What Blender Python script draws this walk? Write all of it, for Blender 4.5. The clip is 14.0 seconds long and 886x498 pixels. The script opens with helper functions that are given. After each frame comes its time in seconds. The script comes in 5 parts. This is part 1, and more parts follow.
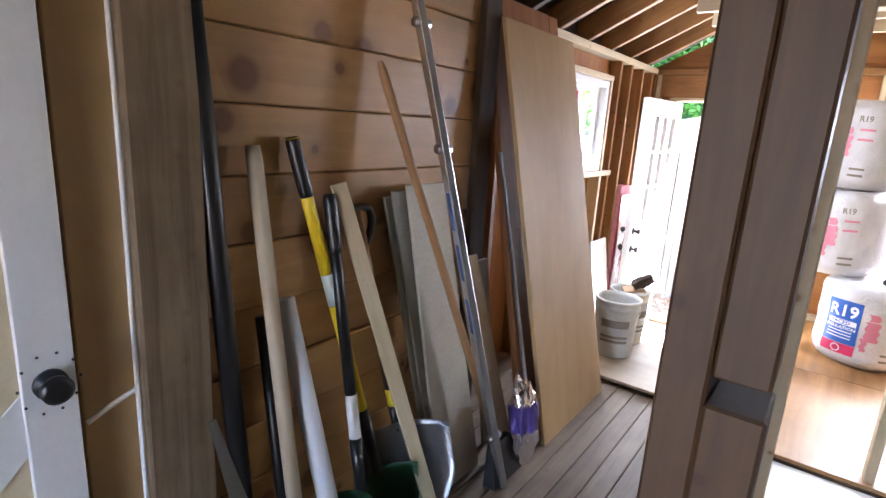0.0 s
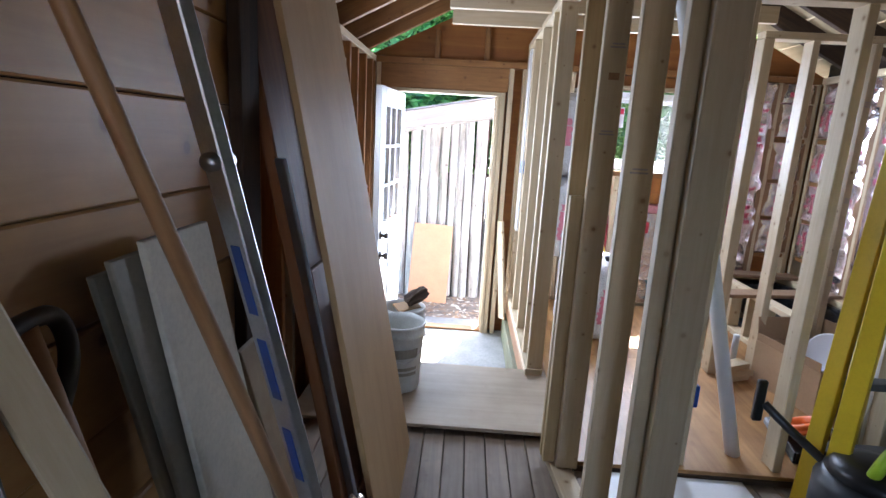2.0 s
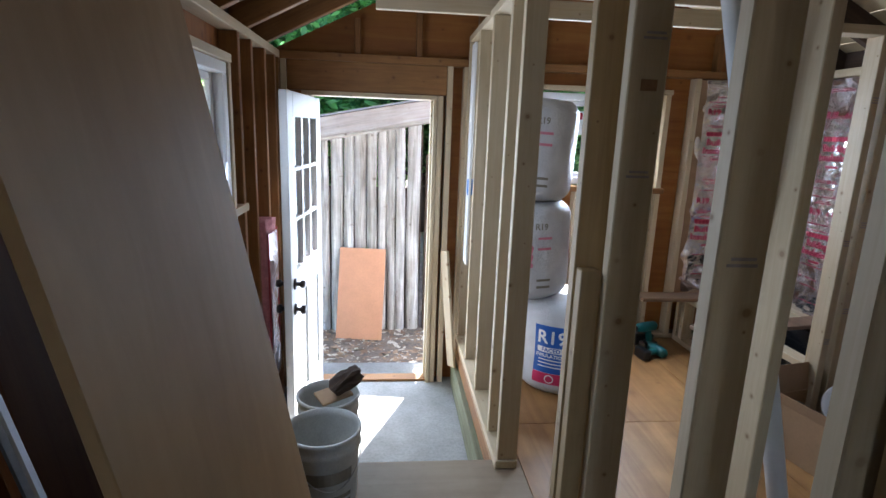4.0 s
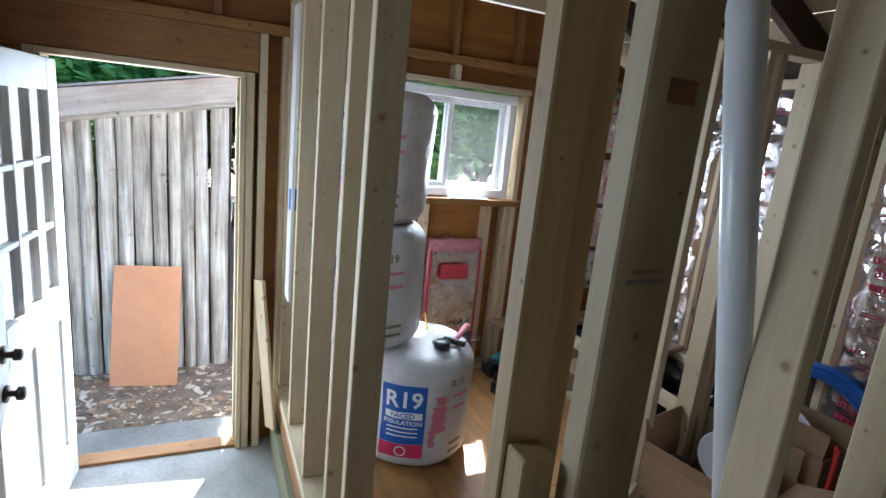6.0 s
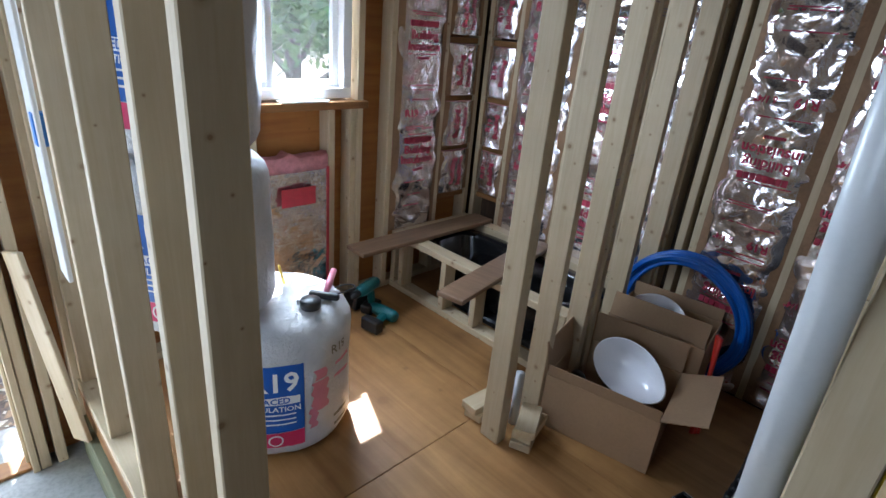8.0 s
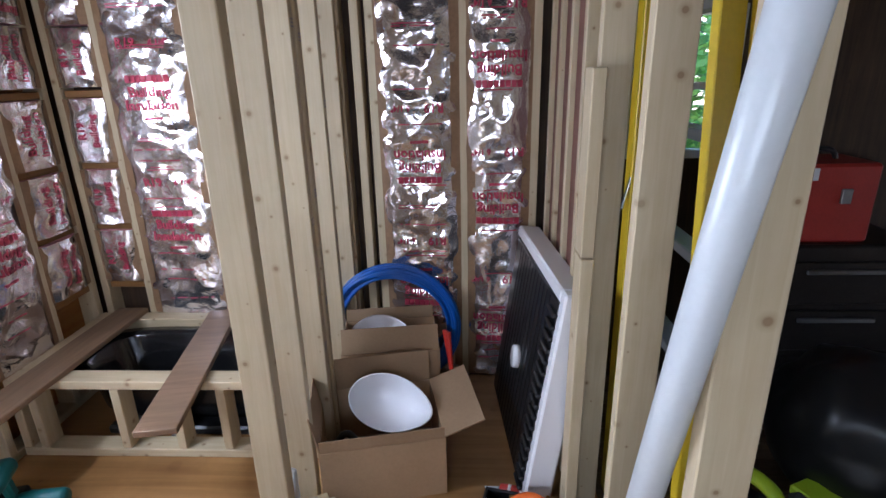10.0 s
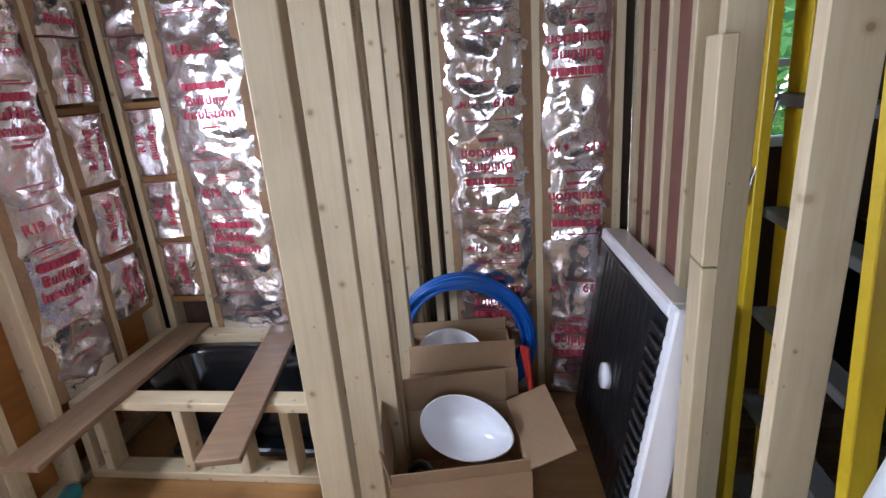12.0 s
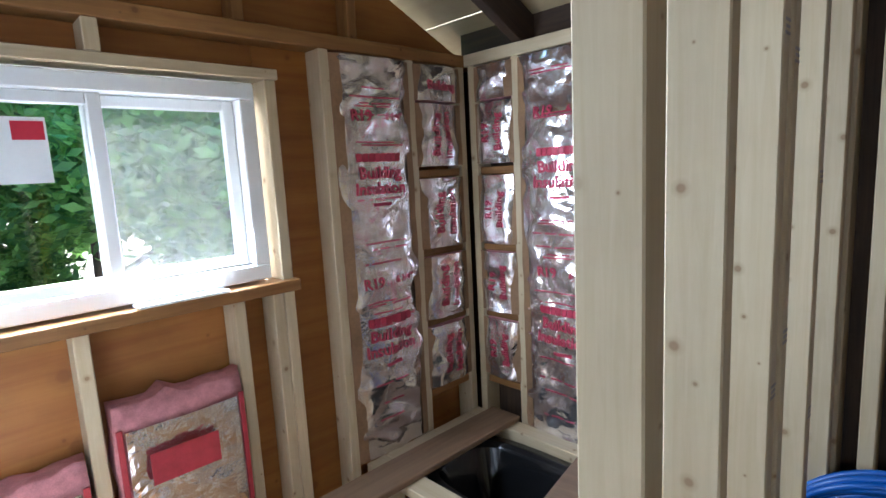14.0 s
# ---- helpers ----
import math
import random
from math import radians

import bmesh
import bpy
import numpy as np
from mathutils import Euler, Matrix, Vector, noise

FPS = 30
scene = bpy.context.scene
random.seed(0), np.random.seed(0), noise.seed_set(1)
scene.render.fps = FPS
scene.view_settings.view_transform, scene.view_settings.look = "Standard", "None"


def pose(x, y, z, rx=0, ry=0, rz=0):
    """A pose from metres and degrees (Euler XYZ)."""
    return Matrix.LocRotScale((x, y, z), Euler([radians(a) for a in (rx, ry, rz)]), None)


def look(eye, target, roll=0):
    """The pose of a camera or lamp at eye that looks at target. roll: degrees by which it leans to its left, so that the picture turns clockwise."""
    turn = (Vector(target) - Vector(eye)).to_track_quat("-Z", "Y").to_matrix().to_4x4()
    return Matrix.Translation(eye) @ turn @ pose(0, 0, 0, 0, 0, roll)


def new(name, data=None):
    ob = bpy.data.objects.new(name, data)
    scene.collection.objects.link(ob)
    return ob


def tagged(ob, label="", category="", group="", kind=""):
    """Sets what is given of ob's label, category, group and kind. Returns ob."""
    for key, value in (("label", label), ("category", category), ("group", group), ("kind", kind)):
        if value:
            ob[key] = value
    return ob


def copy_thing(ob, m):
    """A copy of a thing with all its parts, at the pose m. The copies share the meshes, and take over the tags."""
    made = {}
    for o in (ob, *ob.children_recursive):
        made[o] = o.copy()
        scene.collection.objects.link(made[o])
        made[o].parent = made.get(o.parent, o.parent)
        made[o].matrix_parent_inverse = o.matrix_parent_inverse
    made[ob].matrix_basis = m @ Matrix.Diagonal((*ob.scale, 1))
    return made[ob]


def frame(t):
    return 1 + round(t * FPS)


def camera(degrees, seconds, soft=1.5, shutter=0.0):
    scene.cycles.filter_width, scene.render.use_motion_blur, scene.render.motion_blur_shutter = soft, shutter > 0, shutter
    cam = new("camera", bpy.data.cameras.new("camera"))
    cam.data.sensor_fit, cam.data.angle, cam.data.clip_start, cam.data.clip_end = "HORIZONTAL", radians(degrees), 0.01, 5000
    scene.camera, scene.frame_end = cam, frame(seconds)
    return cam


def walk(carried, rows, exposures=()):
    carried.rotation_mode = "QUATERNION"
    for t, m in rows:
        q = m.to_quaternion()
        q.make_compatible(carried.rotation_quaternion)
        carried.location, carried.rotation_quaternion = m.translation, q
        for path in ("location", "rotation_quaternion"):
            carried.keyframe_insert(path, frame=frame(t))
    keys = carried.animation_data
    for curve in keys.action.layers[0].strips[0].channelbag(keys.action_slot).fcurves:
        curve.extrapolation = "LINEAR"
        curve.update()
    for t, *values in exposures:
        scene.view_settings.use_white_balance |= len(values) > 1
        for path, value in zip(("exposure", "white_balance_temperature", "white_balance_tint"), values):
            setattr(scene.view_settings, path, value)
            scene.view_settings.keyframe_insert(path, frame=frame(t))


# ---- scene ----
cam = camera(79.8, 14.0)
PATH = [
    (0, (0.254, -0.274, 1.728), (-0.895, 1.296, 1.263), 3.6),
    (0.5, (0.038, -0.169, 1.687), (-0.832, 1.597, 1.331), 2.6),
    (1, (-0.137, -0.017, 1.694), (-0.681, 1.873, 1.331), 1.7),
    (1.5, (-0.272, 0.164, 1.7), (-0.628, 2.091, 1.308), 1.8),
    (2, (-0.42, 0.309, 1.703), (-0.492, 2.261, 1.282), 3.3),
    (2.2, (-0.44, 0.376, 1.711), (-0.382, 2.329, 1.279), 4.0),
    (4.3, (-0.486, 1.257, 1.826), (-0.273, 3.2, 1.4), 2.6),
    (4.5, (-0.464, 1.331, 1.822), (-0.228, 3.271, 1.399), 3.3),
    (5, (-0.403, 1.557, 1.842), (-0.088, 3.489, 1.43), 4.3),
    (5.5, (-0.367, 1.721, 1.851), (0.173, 3.602, 1.436), 5.0),
    (6, (-0.365, 1.907, 1.88), (0.448, 3.681, 1.444), 5.8),
    (6.5, (-0.379, 2.015, 1.867), (0.598, 3.693, 1.388), 5.4),
    (7, (-0.307, 2.168, 1.878), (0.711, 3.81, 1.361), 3.8),
    (7.5, (-0.283, 2.329, 1.885), (0.858, 3.866, 1.306), 4.1),
    (8, (-0.257, 2.479, 1.887), (1.067, 3.759, 1.108), 5.4),
    (8.5, (-0.173, 2.649, 1.764), (1.272, 3.733, 0.905), 3.4),
    (9, (-0.119, 2.795, 1.758), (1.544, 3.486, 0.888), 1.9),
    (9.2, (-0.129, 2.838, 1.804), (1.611, 3.321, 0.945), 1.2),
    (11.3, (-0.13, 2.911, 1.911), (1.8, 2.87, 1.389), -3.7),
    (11.5, (-0.093, 2.936, 1.901), (1.83, 2.96, 1.351), -3.7),
    (12, (0.063, 2.98, 1.844), (1.941, 3.263, 1.217), -4.5),
    (12.5, (0.193, 2.987, 1.853), (2.027, 3.59, 1.334), -5.1),
    (13, (0.292, 3.013, 1.852), (2.043, 3.914, 1.499), -4.5),
    (13.5, (0.463, 3.1, 1.828), (2.073, 4.25, 1.537), -3.3),
    (14, (0.581, 3.169, 1.82), (1.953, 4.594, 1.527), -3.0),
]
walk(cam, [(t, look(eye, target, roll)) for t, eye, target, roll in PATH],
     [(t, stops, kelvin, tint) for t, stops, kelvin, tint in ((0, 5.15, 6150, 22), (0.5, 5.4, 6000, 24), (1.0, 4.75, 5750, 24), (1.5, 4.2, 5700, 20), (2.2, 3.85, 5550, 18), (4.4, 2.95, 5600, 13), (6.5, 2.9, 5600, 10), (8, 3.0, 5500, 11), (9, 3.4, 5550, 18), (11.5, 3.6, 5800, 18), (13, 3.8, 5600, 17), (14, 3.5, 5500, 10))])

# ---------------------------------------------------------------- light
SUN_WAY = Vector((0.38 * 0.574, 0.925 * 0.574, 0.819))
world = bpy.data.worlds.new("world")
scene.world = world
world.use_nodes = True
wn = world.node_tree
sky = wn.nodes.new("ShaderNodeTexSky")
sky.sky_type, sky.sun_disc = "NISHITA", False
sky.sun_elevation, sky.sun_rotation = radians(55), math.atan2(0.38, 0.925)
bg = wn.nodes["Background"]
bg.inputs["Strength"].default_value = 0.15
wn.links.new(sky.outputs[0], bg.inputs[0])
sun = new("sun", bpy.data.lights.new("sun", "SUN"))
sun.data.energy, sun.data.angle, sun.data.color = 5.0, radians(0.5), (1.0, 0.95, 0.87)
sun.matrix_world = look(SUN_WAY * 30, (0, 0, 0))


def sky_light(x, y, z, tx, ty, tz, w, h, watts):
    """Stands in for the sky's light in an opening."""
    lamp = new("sky_light", bpy.data.lights.new("sky_light", "AREA"))
    lamp.data.shape, lamp.data.size, lamp.data.size_y = "RECTANGLE", w, h
    lamp.data.energy, lamp.data.color = watts, (0.82, 0.92, 1.0)
    lamp.matrix_world = look((x, y, z), (tx, ty, tz))
    return lamp


sky_light(-0.61, 4.98, 1.05, -0.61, 0, 0.9, 0.76, 1.9, 3.2)      # doorway
sky_light(0.93, 4.772, 1.8, 0.93, 0, 1.0, 0.78, 0.54, 3.6)       # window of the back wall
sky_light(-1.20, 3.2, 1.77, 2, 3.2, 1.2, 0.8, 0.52, 1.6)         # window of the side wall
front = sky_light(0.15, -2.6, 1.3, -0.2, 3, 1.2, 0.85, 1.75, 0.2)
front.data.color = (1.0, 0.91, 0.80)         # added fill from an unseen opening behind the walker, tinted like sunlit ground

# ---------------------------------------------------------------- materials


def nodes_of(name):
    m = bpy.data.materials.new(name)
    m.use_nodes = True
    t = m.node_tree
    return m, t, t.nodes["Principled BSDF"]


def ramp(t, fac, stops):
    r = t.nodes.new("ShaderNodeValToRGB")
    while len(r.color_ramp.elements) < len(stops):
        r.color_ramp.elements.new(0.5)
    for e, (p, c) in zip(r.color_ramp.elements, stops):
        e.position, e.color = p, (*c, 1)
    t.links.new(fac, r.inputs[0])
    return r.outputs[0]


def coords(t, scale, shift=True):
    c = t.nodes.new("ShaderNodeTexCoord")
    mp = t.nodes.new("ShaderNodeMapping")
    mp.inputs["Scale"].default_value = scale
    t.links.new(c.outputs["Object"], mp.inputs["Vector"])
    if shift:
        oi = t.nodes.new("ShaderNodeObjectInfo")
        mul = t.nodes.new("ShaderNodeVectorMath")
        mul.operation = "MULTIPLY"
        com = t.nodes.new("ShaderNodeCombineXYZ")
        for k in range(3):
            t.links.new(oi.outputs["Random"], com.inputs[k])
        t.links.new(com.outputs[0], mul.inputs[0])
        mul.inputs[1].default_value = (37.1, 91.7, 53.3)
        t.links.new(mul.outputs[0], mp.inputs["Location"])
    return mp.outputs[0]


def tex_noise(t, vec, scale, detail=4, rough=0.55, distortion=0.0):
    n = t.nodes.new("ShaderNodeTexNoise")
    n.inputs["Scale"].default_value, n.inputs["Detail"].default_value = scale, detail
    n.inputs["Roughness"].default_value, n.inputs["Distortion"].default_value = rough, distortion
    t.links.new(vec, n.inputs["Vector"])
    return n.outputs["Fac"]


def mixed(t, kind, fac, a, b):
    m = t.nodes.new("ShaderNodeMix")
    m.data_type, m.blend_type = "RGBA", kind
    for value, sock in ((fac, m.inputs[0]), (a, m.inputs[6]), (b, m.inputs[7])):
        if hasattr(value, "is_linked"):
            t.links.new(value, sock)
        elif isinstance(value, tuple):
            sock.default_value = (*value, 1)
        else:
            sock.default_value = value
    return m.outputs[2]


def bump(t, b, height, strength, dist=0.01):
    n = t.nodes.new("ShaderNodeBump")
    n.inputs["Strength"].default_value, n.inputs["Distance"].default_value = strength, dist
    t.links.new(height, n.inputs["Height"])
    t.links.new(n.outputs[0], b.inputs["Normal"])


def wood(name, dark, light, axis="z", grain=60.0, rough=0.65, knots=0.5, vary=0.25, stain=0.25, relief=0.25, bands=0.55, knot_scale=8.0, knot_size=1.0):
    """Sawn wood with its grain along one axis, knots, stains and a tone of its own for each piece."""
    m, t, b = nodes_of(name)
    k = "xyz".index(axis)
    sc = [1.0, 1.0, 1.0]
    sc[k] = 0.06
    v = coords(t, sc)
    sc2 = [1.0, 1.0, 1.0]
    sc2[k] = 0.45
    v2 = coords(t, sc2)
    fine = tex_noise(t, v, grain, 5, 0.6, 0.6)
    band = tex_noise(t, v, grain * 0.22, 3, 0.5, 1.2)
    col = ramp(t, fine, [(0.3, dark), (0.7, light)])
    col2 = ramp(t, band, [(0.35, tuple(c * q for c, q in zip(light, (0.88, 0.82, 0.74)))), (0.6, light)])
    col = mixed(t, "MULTIPLY", bands, col, col2)
    if knots:
        # knots run slantwise through the piece, so that they come out round on its faces
        sep = t.nodes.new("ShaderNodeSeparateXYZ")
        t.links.new(coords(t, (1, 1, 1)), sep.inputs[0])
        across = t.nodes.new("ShaderNodeMath")
        across.operation = "SUBTRACT"
        i, j = [q for q in range(3) if q != k]
        t.links.new(sep.outputs[i], across.inputs[0])
        t.links.new(sep.outputs[j], across.inputs[1])
        com = t.nodes.new("ShaderNodeCombineXYZ")
        t.links.new(across.outputs[0], com.inputs[0])
        t.links.new(sep.outputs[k], com.inputs[1])
        vo = t.nodes.new("ShaderNodeTexVoronoi")
        vo.voronoi_dimensions = "2D"
        vo.inputs["Scale"].default_value = knot_scale
        t.links.new(com.outputs[0], vo.inputs["Vector"])
        pick = t.nodes.new("ShaderNodeSeparateColor")
        t.links.new(vo.outputs["Color"], pick.inputs[0])
        size = t.nodes.new("ShaderNodeMath")
        size.operation = "MULTIPLY"
        t.links.new(vo.outputs["Distance"], size.inputs[0])
        t.links.new(ramp(t, pick.outputs[1], [(0.0, (0.75, 0.75, 0.75)), (0.35, (1, 1, 1)), (0.9, (3.2, 3.2, 3.2))]), size.inputs[1])
        kn = ramp(t, size.outputs[0], [(0.04 * knot_size, (1, 1, 1)), (0.065 * knot_size, (0.35, 0.35, 0.35)), (0.13 * knot_size, (0, 0, 0))])
        some = ramp(t, pick.outputs[0], [(0.35, (0, 0, 0)), (0.55, (1, 1, 1))])
        f = t.nodes.new("ShaderNodeMath")
        f.operation = "MULTIPLY"
        t.links.new(kn, f.inputs[0])
        t.links.new(some, f.inputs[1])
        g = t.nodes.new("ShaderNodeMath")
        g.operation = "MULTIPLY"
        g.inputs[1].default_value = knots
        t.links.new(f.outputs[0], g.inputs[0])
        col = mixed(t, "MIX", g.outputs[0], col, tuple(c * q for c, q in zip(dark, (0.42, 0.29, 0.2))))
    blot = tex_noise(t, coords(t, (1, 1, 1)), 3.0, 5, 0.65)
    st = ramp(t, blot, [(0.40, (0.55, 0.50, 0.45)), (0.62, (1, 1, 1))])
    col = mixed(t, "MULTIPLY", stain, col, st)
    oi = t.nodes.new("ShaderNodeObjectInfo")
    tone = ramp(t, oi.outputs["Random"], [(0.0, (1 - vary, 1 - vary * 1.15, 1 - vary * 1.3)), (1.0, (1, 1, 1))])
    col = mixed(t, "MULTIPLY", 1.0, col, tone)
    t.links.new(col, b.inputs["Base Color"])
    b.inputs["Roughness"].default_value = rough
    bump(t, b, fine, relief, 0.002)
    return m


def plain(name, color, rough=0.5, metal=0.0, vary=0.12, scale=6.0, relief=0.05):
    """A painted, moulded or mineral surface with faint blotches and fine relief."""
    m, t, b = nodes_of(name)
    v = coords(t, (1, 1, 1))
    n1, n2 = tex_noise(t, v, scale, 5, 0.6), tex_noise(t, v, scale * 14, 3, 0.6)
    lo = tuple(c * (1 - vary) for c in color)
    col = ramp(t, n1, [(0.3, lo), (0.7, color)])
    sp = ramp(t, n2, [(0.3, (1 - vary, 1 - vary, 1 - vary)), (0.6, (1, 1, 1))])
    col = mixed(t, "MULTIPLY", 0.6, col, sp)
    t.links.new(col, b.inputs["Base Color"])
    b.inputs["Roughness"].default_value, b.inputs["Metallic"].default_value = rough, metal
    bump(t, b, n2, relief, 0.003)
    return m


NEW = {a: wood("lumber_" + a, (0.55, 0.445, 0.285), (0.63, 0.53, 0.365), a, 60, 0.6, 0.8, 0.09, 0.18, 0.2, 0.18, 8.5, 1.0) for a in "xyz"}
OLD = {a: wood("old_lumber_" + a, (0.07, 0.040, 0.022), (0.16, 0.095, 0.05), a, 50, 0.75, 0.4, 0.3, 0.5) for a in "xyz"}
TAN = {a: wood("tan_lumber_" + a, (0.32, 0.165, 0.048), (0.47, 0.27, 0.09), a, 55, 0.6, 0.8, 0.2, 0.3) for a in "xyz"}
RAW = wood("brown_stud", (0.095, 0.048, 0.018), (0.16, 0.085, 0.032), "z", 55, 0.6, 0.8, 0.05, 0.4)
YELLOWISH = wood("yellow_stud", (0.36, 0.25, 0.11), (0.46, 0.335, 0.165), "z", 55, 0.6, 0.8, 0.05, 0.25, 0.2, 0.2)
BOARD = wood("board_wall_pine", (0.48, 0.265, 0.085), (0.58, 0.345, 0.12), "y", 30, 0.45, 1.0, 0.15, 0.35, 0.2, 0.3, 4.8, 3.2)
SHEATH = {a: wood("sheathing_plywood_" + a, (0.42, 0.195, 0.045), (0.58, 0.325, 0.09), a, 22, 0.6, 0.6, 0.1, 0.3, 0.2, 0.7, 5.0, 1.3) for a in "xyz"}
FLOORPLY = wood("floor_plywood", (0.40, 0.25, 0.11), (0.68, 0.49, 0.27), "y", 14, 0.45, 0.4, 0.08, 0.45, 0.2, 0.85, 3.5, 1.5)
PALEPLY = wood("pale_plywood", (0.42, 0.335, 0.235), (0.54, 0.45, 0.335), "x", 14, 0.6, 0.15, 0.1, 0.35)
SHEETPLY = wood("leaning_plywood", (0.42, 0.275, 0.12), (0.49, 0.335, 0.16), "z", 16, 0.6, 0.05, 0.05, 0.2, 0.15, 0.25)
PLANK = wood("plank_floor", (0.27, 0.205, 0.145), (0.43, 0.35, 0.26), "y", 40, 0.6, 0.3, 0.3, 0.6)
GREYWOOD = wood("weathered_slab", (0.24, 0.23, 0.215), (0.80, 0.80, 0.79), "z", 26, 0.85, 0.7, 0.22, 0.55, 0.9)
BROWN = wood("brown_plank", (0.27, 0.175, 0.105), (0.40, 0.28, 0.18), "x", 40, 0.5, 0.2, 0.1, 0.3)
CREAM = wood("roof_boards_cream", (0.50, 0.42, 0.275), (0.60, 0.53, 0.375), "y", 12, 0.6, 0.1, 0.1, 0.3)
WHITE = plain("white_paint", (0.68, 0.68, 0.665), 0.4, 0, 0.06)
VINYL = plain("white_vinyl", (0.82, 0.83, 0.84), 0.3, 0, 0.03)
CONCRETE = plain("concrete", (0.34, 0.335, 0.31), 0.85, 0, 0.35, 4.0, 0.3)
BLACK = plain("black_plastic", (0.012, 0.012, 0.013), 0.35, 0, 0.2)
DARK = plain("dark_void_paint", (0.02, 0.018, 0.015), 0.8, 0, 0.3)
KRAFT = plain("kraft_paper", (0.20, 0.075, 0.05), 0.6, 0, 0.3, 9, 0.2)
CARD = plain("cardboard", (0.42, 0.27, 0.15), 0.8, 0, 0.12)
CARDIN = plain("cardboard_inner", (0.36, 0.23, 0.13), 0.85, 0, 0.12)


# ---------------------------------------------------------------- mesh helpers
def part(name, bm, mat, parent=None, label="", at=None, smooth=False):
    me = bpy.data.meshes.new(name)
    if smooth:
        for f in bm.faces:
            f.smooth = True
    bm.normal_update()
    bm.to_mesh(me)
    bm.free()
    me.materials.append(mat)
    ob = new(name, me)
    if at is not None:
        ob.matrix_basis = at
    if parent is not None:
        ob.parent = parent
    if label:
        ob["label"] = label
    return ob


def thing(name, label, category, group="", kind="", at=None):
    ob = new(name)
    ob.empty_display_size = 0.1
    if at is not None:
        ob.matrix_basis = at
    return tagged(ob, label, category, group, kind)


def box(bm, x0, y0, z0, x1, y1, z1, bev=0.0):
    r = bmesh.ops.create_cube(bm, size=1)
    vs = r["verts"]
    for v in vs:
        v.co = Vector(((x0 + x1) / 2 + v.co.x * (x1 - x0), (y0 + y1) / 2 + v.co.y * (y1 - y0), (z0 + z1) / 2 + v.co.z * (z1 - z0)))
    if bev:
        es = list({e for v in vs for e in v.link_edges})
        bmesh.ops.bevel(bm, geom=es, offset=bev, segments=1, affect="EDGES")
    return bm


def slab(name, x0, y0, z0, x1, y1, z1, mat, parent=None, bev=0.003, label=""):
    """A box-shaped board, sheet or block whose origin is its middle."""
    c = Vector(((x0 + x1) / 2, (y0 + y1) / 2, (z0 + z1) / 2))
    bm = box(bmesh.new(), x0 - c.x, y0 - c.y, z0 - c.z, x1 - c.x, y1 - c.y, z1 - c.z, min(bev, 0.3 * min(x1 - x0, y1 - y0, z1 - z0)))
    return part(name, bm, mat, parent, label, Matrix.Translation(c))


def stick(name, p, q, w, d, mat, parent=None, spin=0.0, bev=0.003, label=""):
    """A straight board from p to q: w across, d thick, its grain along local z."""
    p, q = Vector(p), Vector(q)
    ln = (q - p).length
    bm = box(bmesh.new(), -w / 2, -d / 2, -ln / 2, w / 2, d / 2, ln / 2, bev)
    m = Matrix.Translation((p + q) / 2) @ (q - p).to_track_quat("Z", "Y").to_matrix().to_4x4() @ pose(0, 0, 0, 0, 0, spin)
    return part(name, bm, mat, parent, label, m)


def turned(name, p, q, rings, mat, parent=None, n=20, label="", caps=True):
    """A round part from p to q: rings of (share of the length, radius)."""
    p, q = Vector(p), Vector(q)
    ln = (q - p).length
    bm = bmesh.new()
    loops = []
    for s, r in rings:
        loops.append([bm.verts.new((r * math.cos(2 * math.pi * k / n), r * math.sin(2 * math.pi * k / n), s * ln)) for k in range(n)])
    for a, b in zip(loops, loops[1:]):
        for k in range(n):
            bm.faces.new((a[k], a[(k + 1) % n], b[(k + 1) % n], b[k]))
    if caps:
        bm.faces.new(loops[0][::-1])
        bm.faces.new(loops[-1])
    m = Matrix.Translation(p) @ (q - p).to_track_quat("Z", "Y").to_matrix().to_4x4()
    return part(name, bm, mat, parent, label, m, True)


def tube(name, points, radius, mat, parent=None, label="", cyclic=False):
    cu = bpy.data.curves.new(name, "CURVE")
    cu.dimensions, cu.bevel_depth, cu.bevel_resolution, cu.resolution_u = "3D", radius, 3, 6
    sp = cu.splines.new("NURBS")
    sp.points.add(len(points) - 1)
    for k, pt in zip(sp.points, points):
        k.co = (*pt, 1)
    sp.order_u, sp.use_endpoint_u, sp.use_cyclic_u = 3, not cyclic, cyclic
    cu.use_fill_caps = True
    tmp = bpy.data.objects.new("tmp", cu)
    me = bpy.data.meshes.new_from_object(tmp)
    bpy.data.objects.remove(tmp)
    me.name = name
    me.materials.clear()
    me.materials.append(mat)
    for f in me.polygons:
        f.use_smooth = True
    ob = new(name, me)
    if parent is not None:
        ob.parent = parent
    if label:
        ob["label"] = label
    return ob


# ---------------------------------------------------------------- structure
Z_PLANK, Z_ROOM = 0.31, 0.35
END, EAST, WEST = 4.78, 2.31, -1.21      # inner faces of the framing
PLATE = 2.25

slab_floor = tagged(slab("floor_concrete", -1.32, 3.30, -0.12, 0.02, 4.90, 0.0, CONCRETE), "worn grey concrete slab inside the back door", "floor", kind="structure")

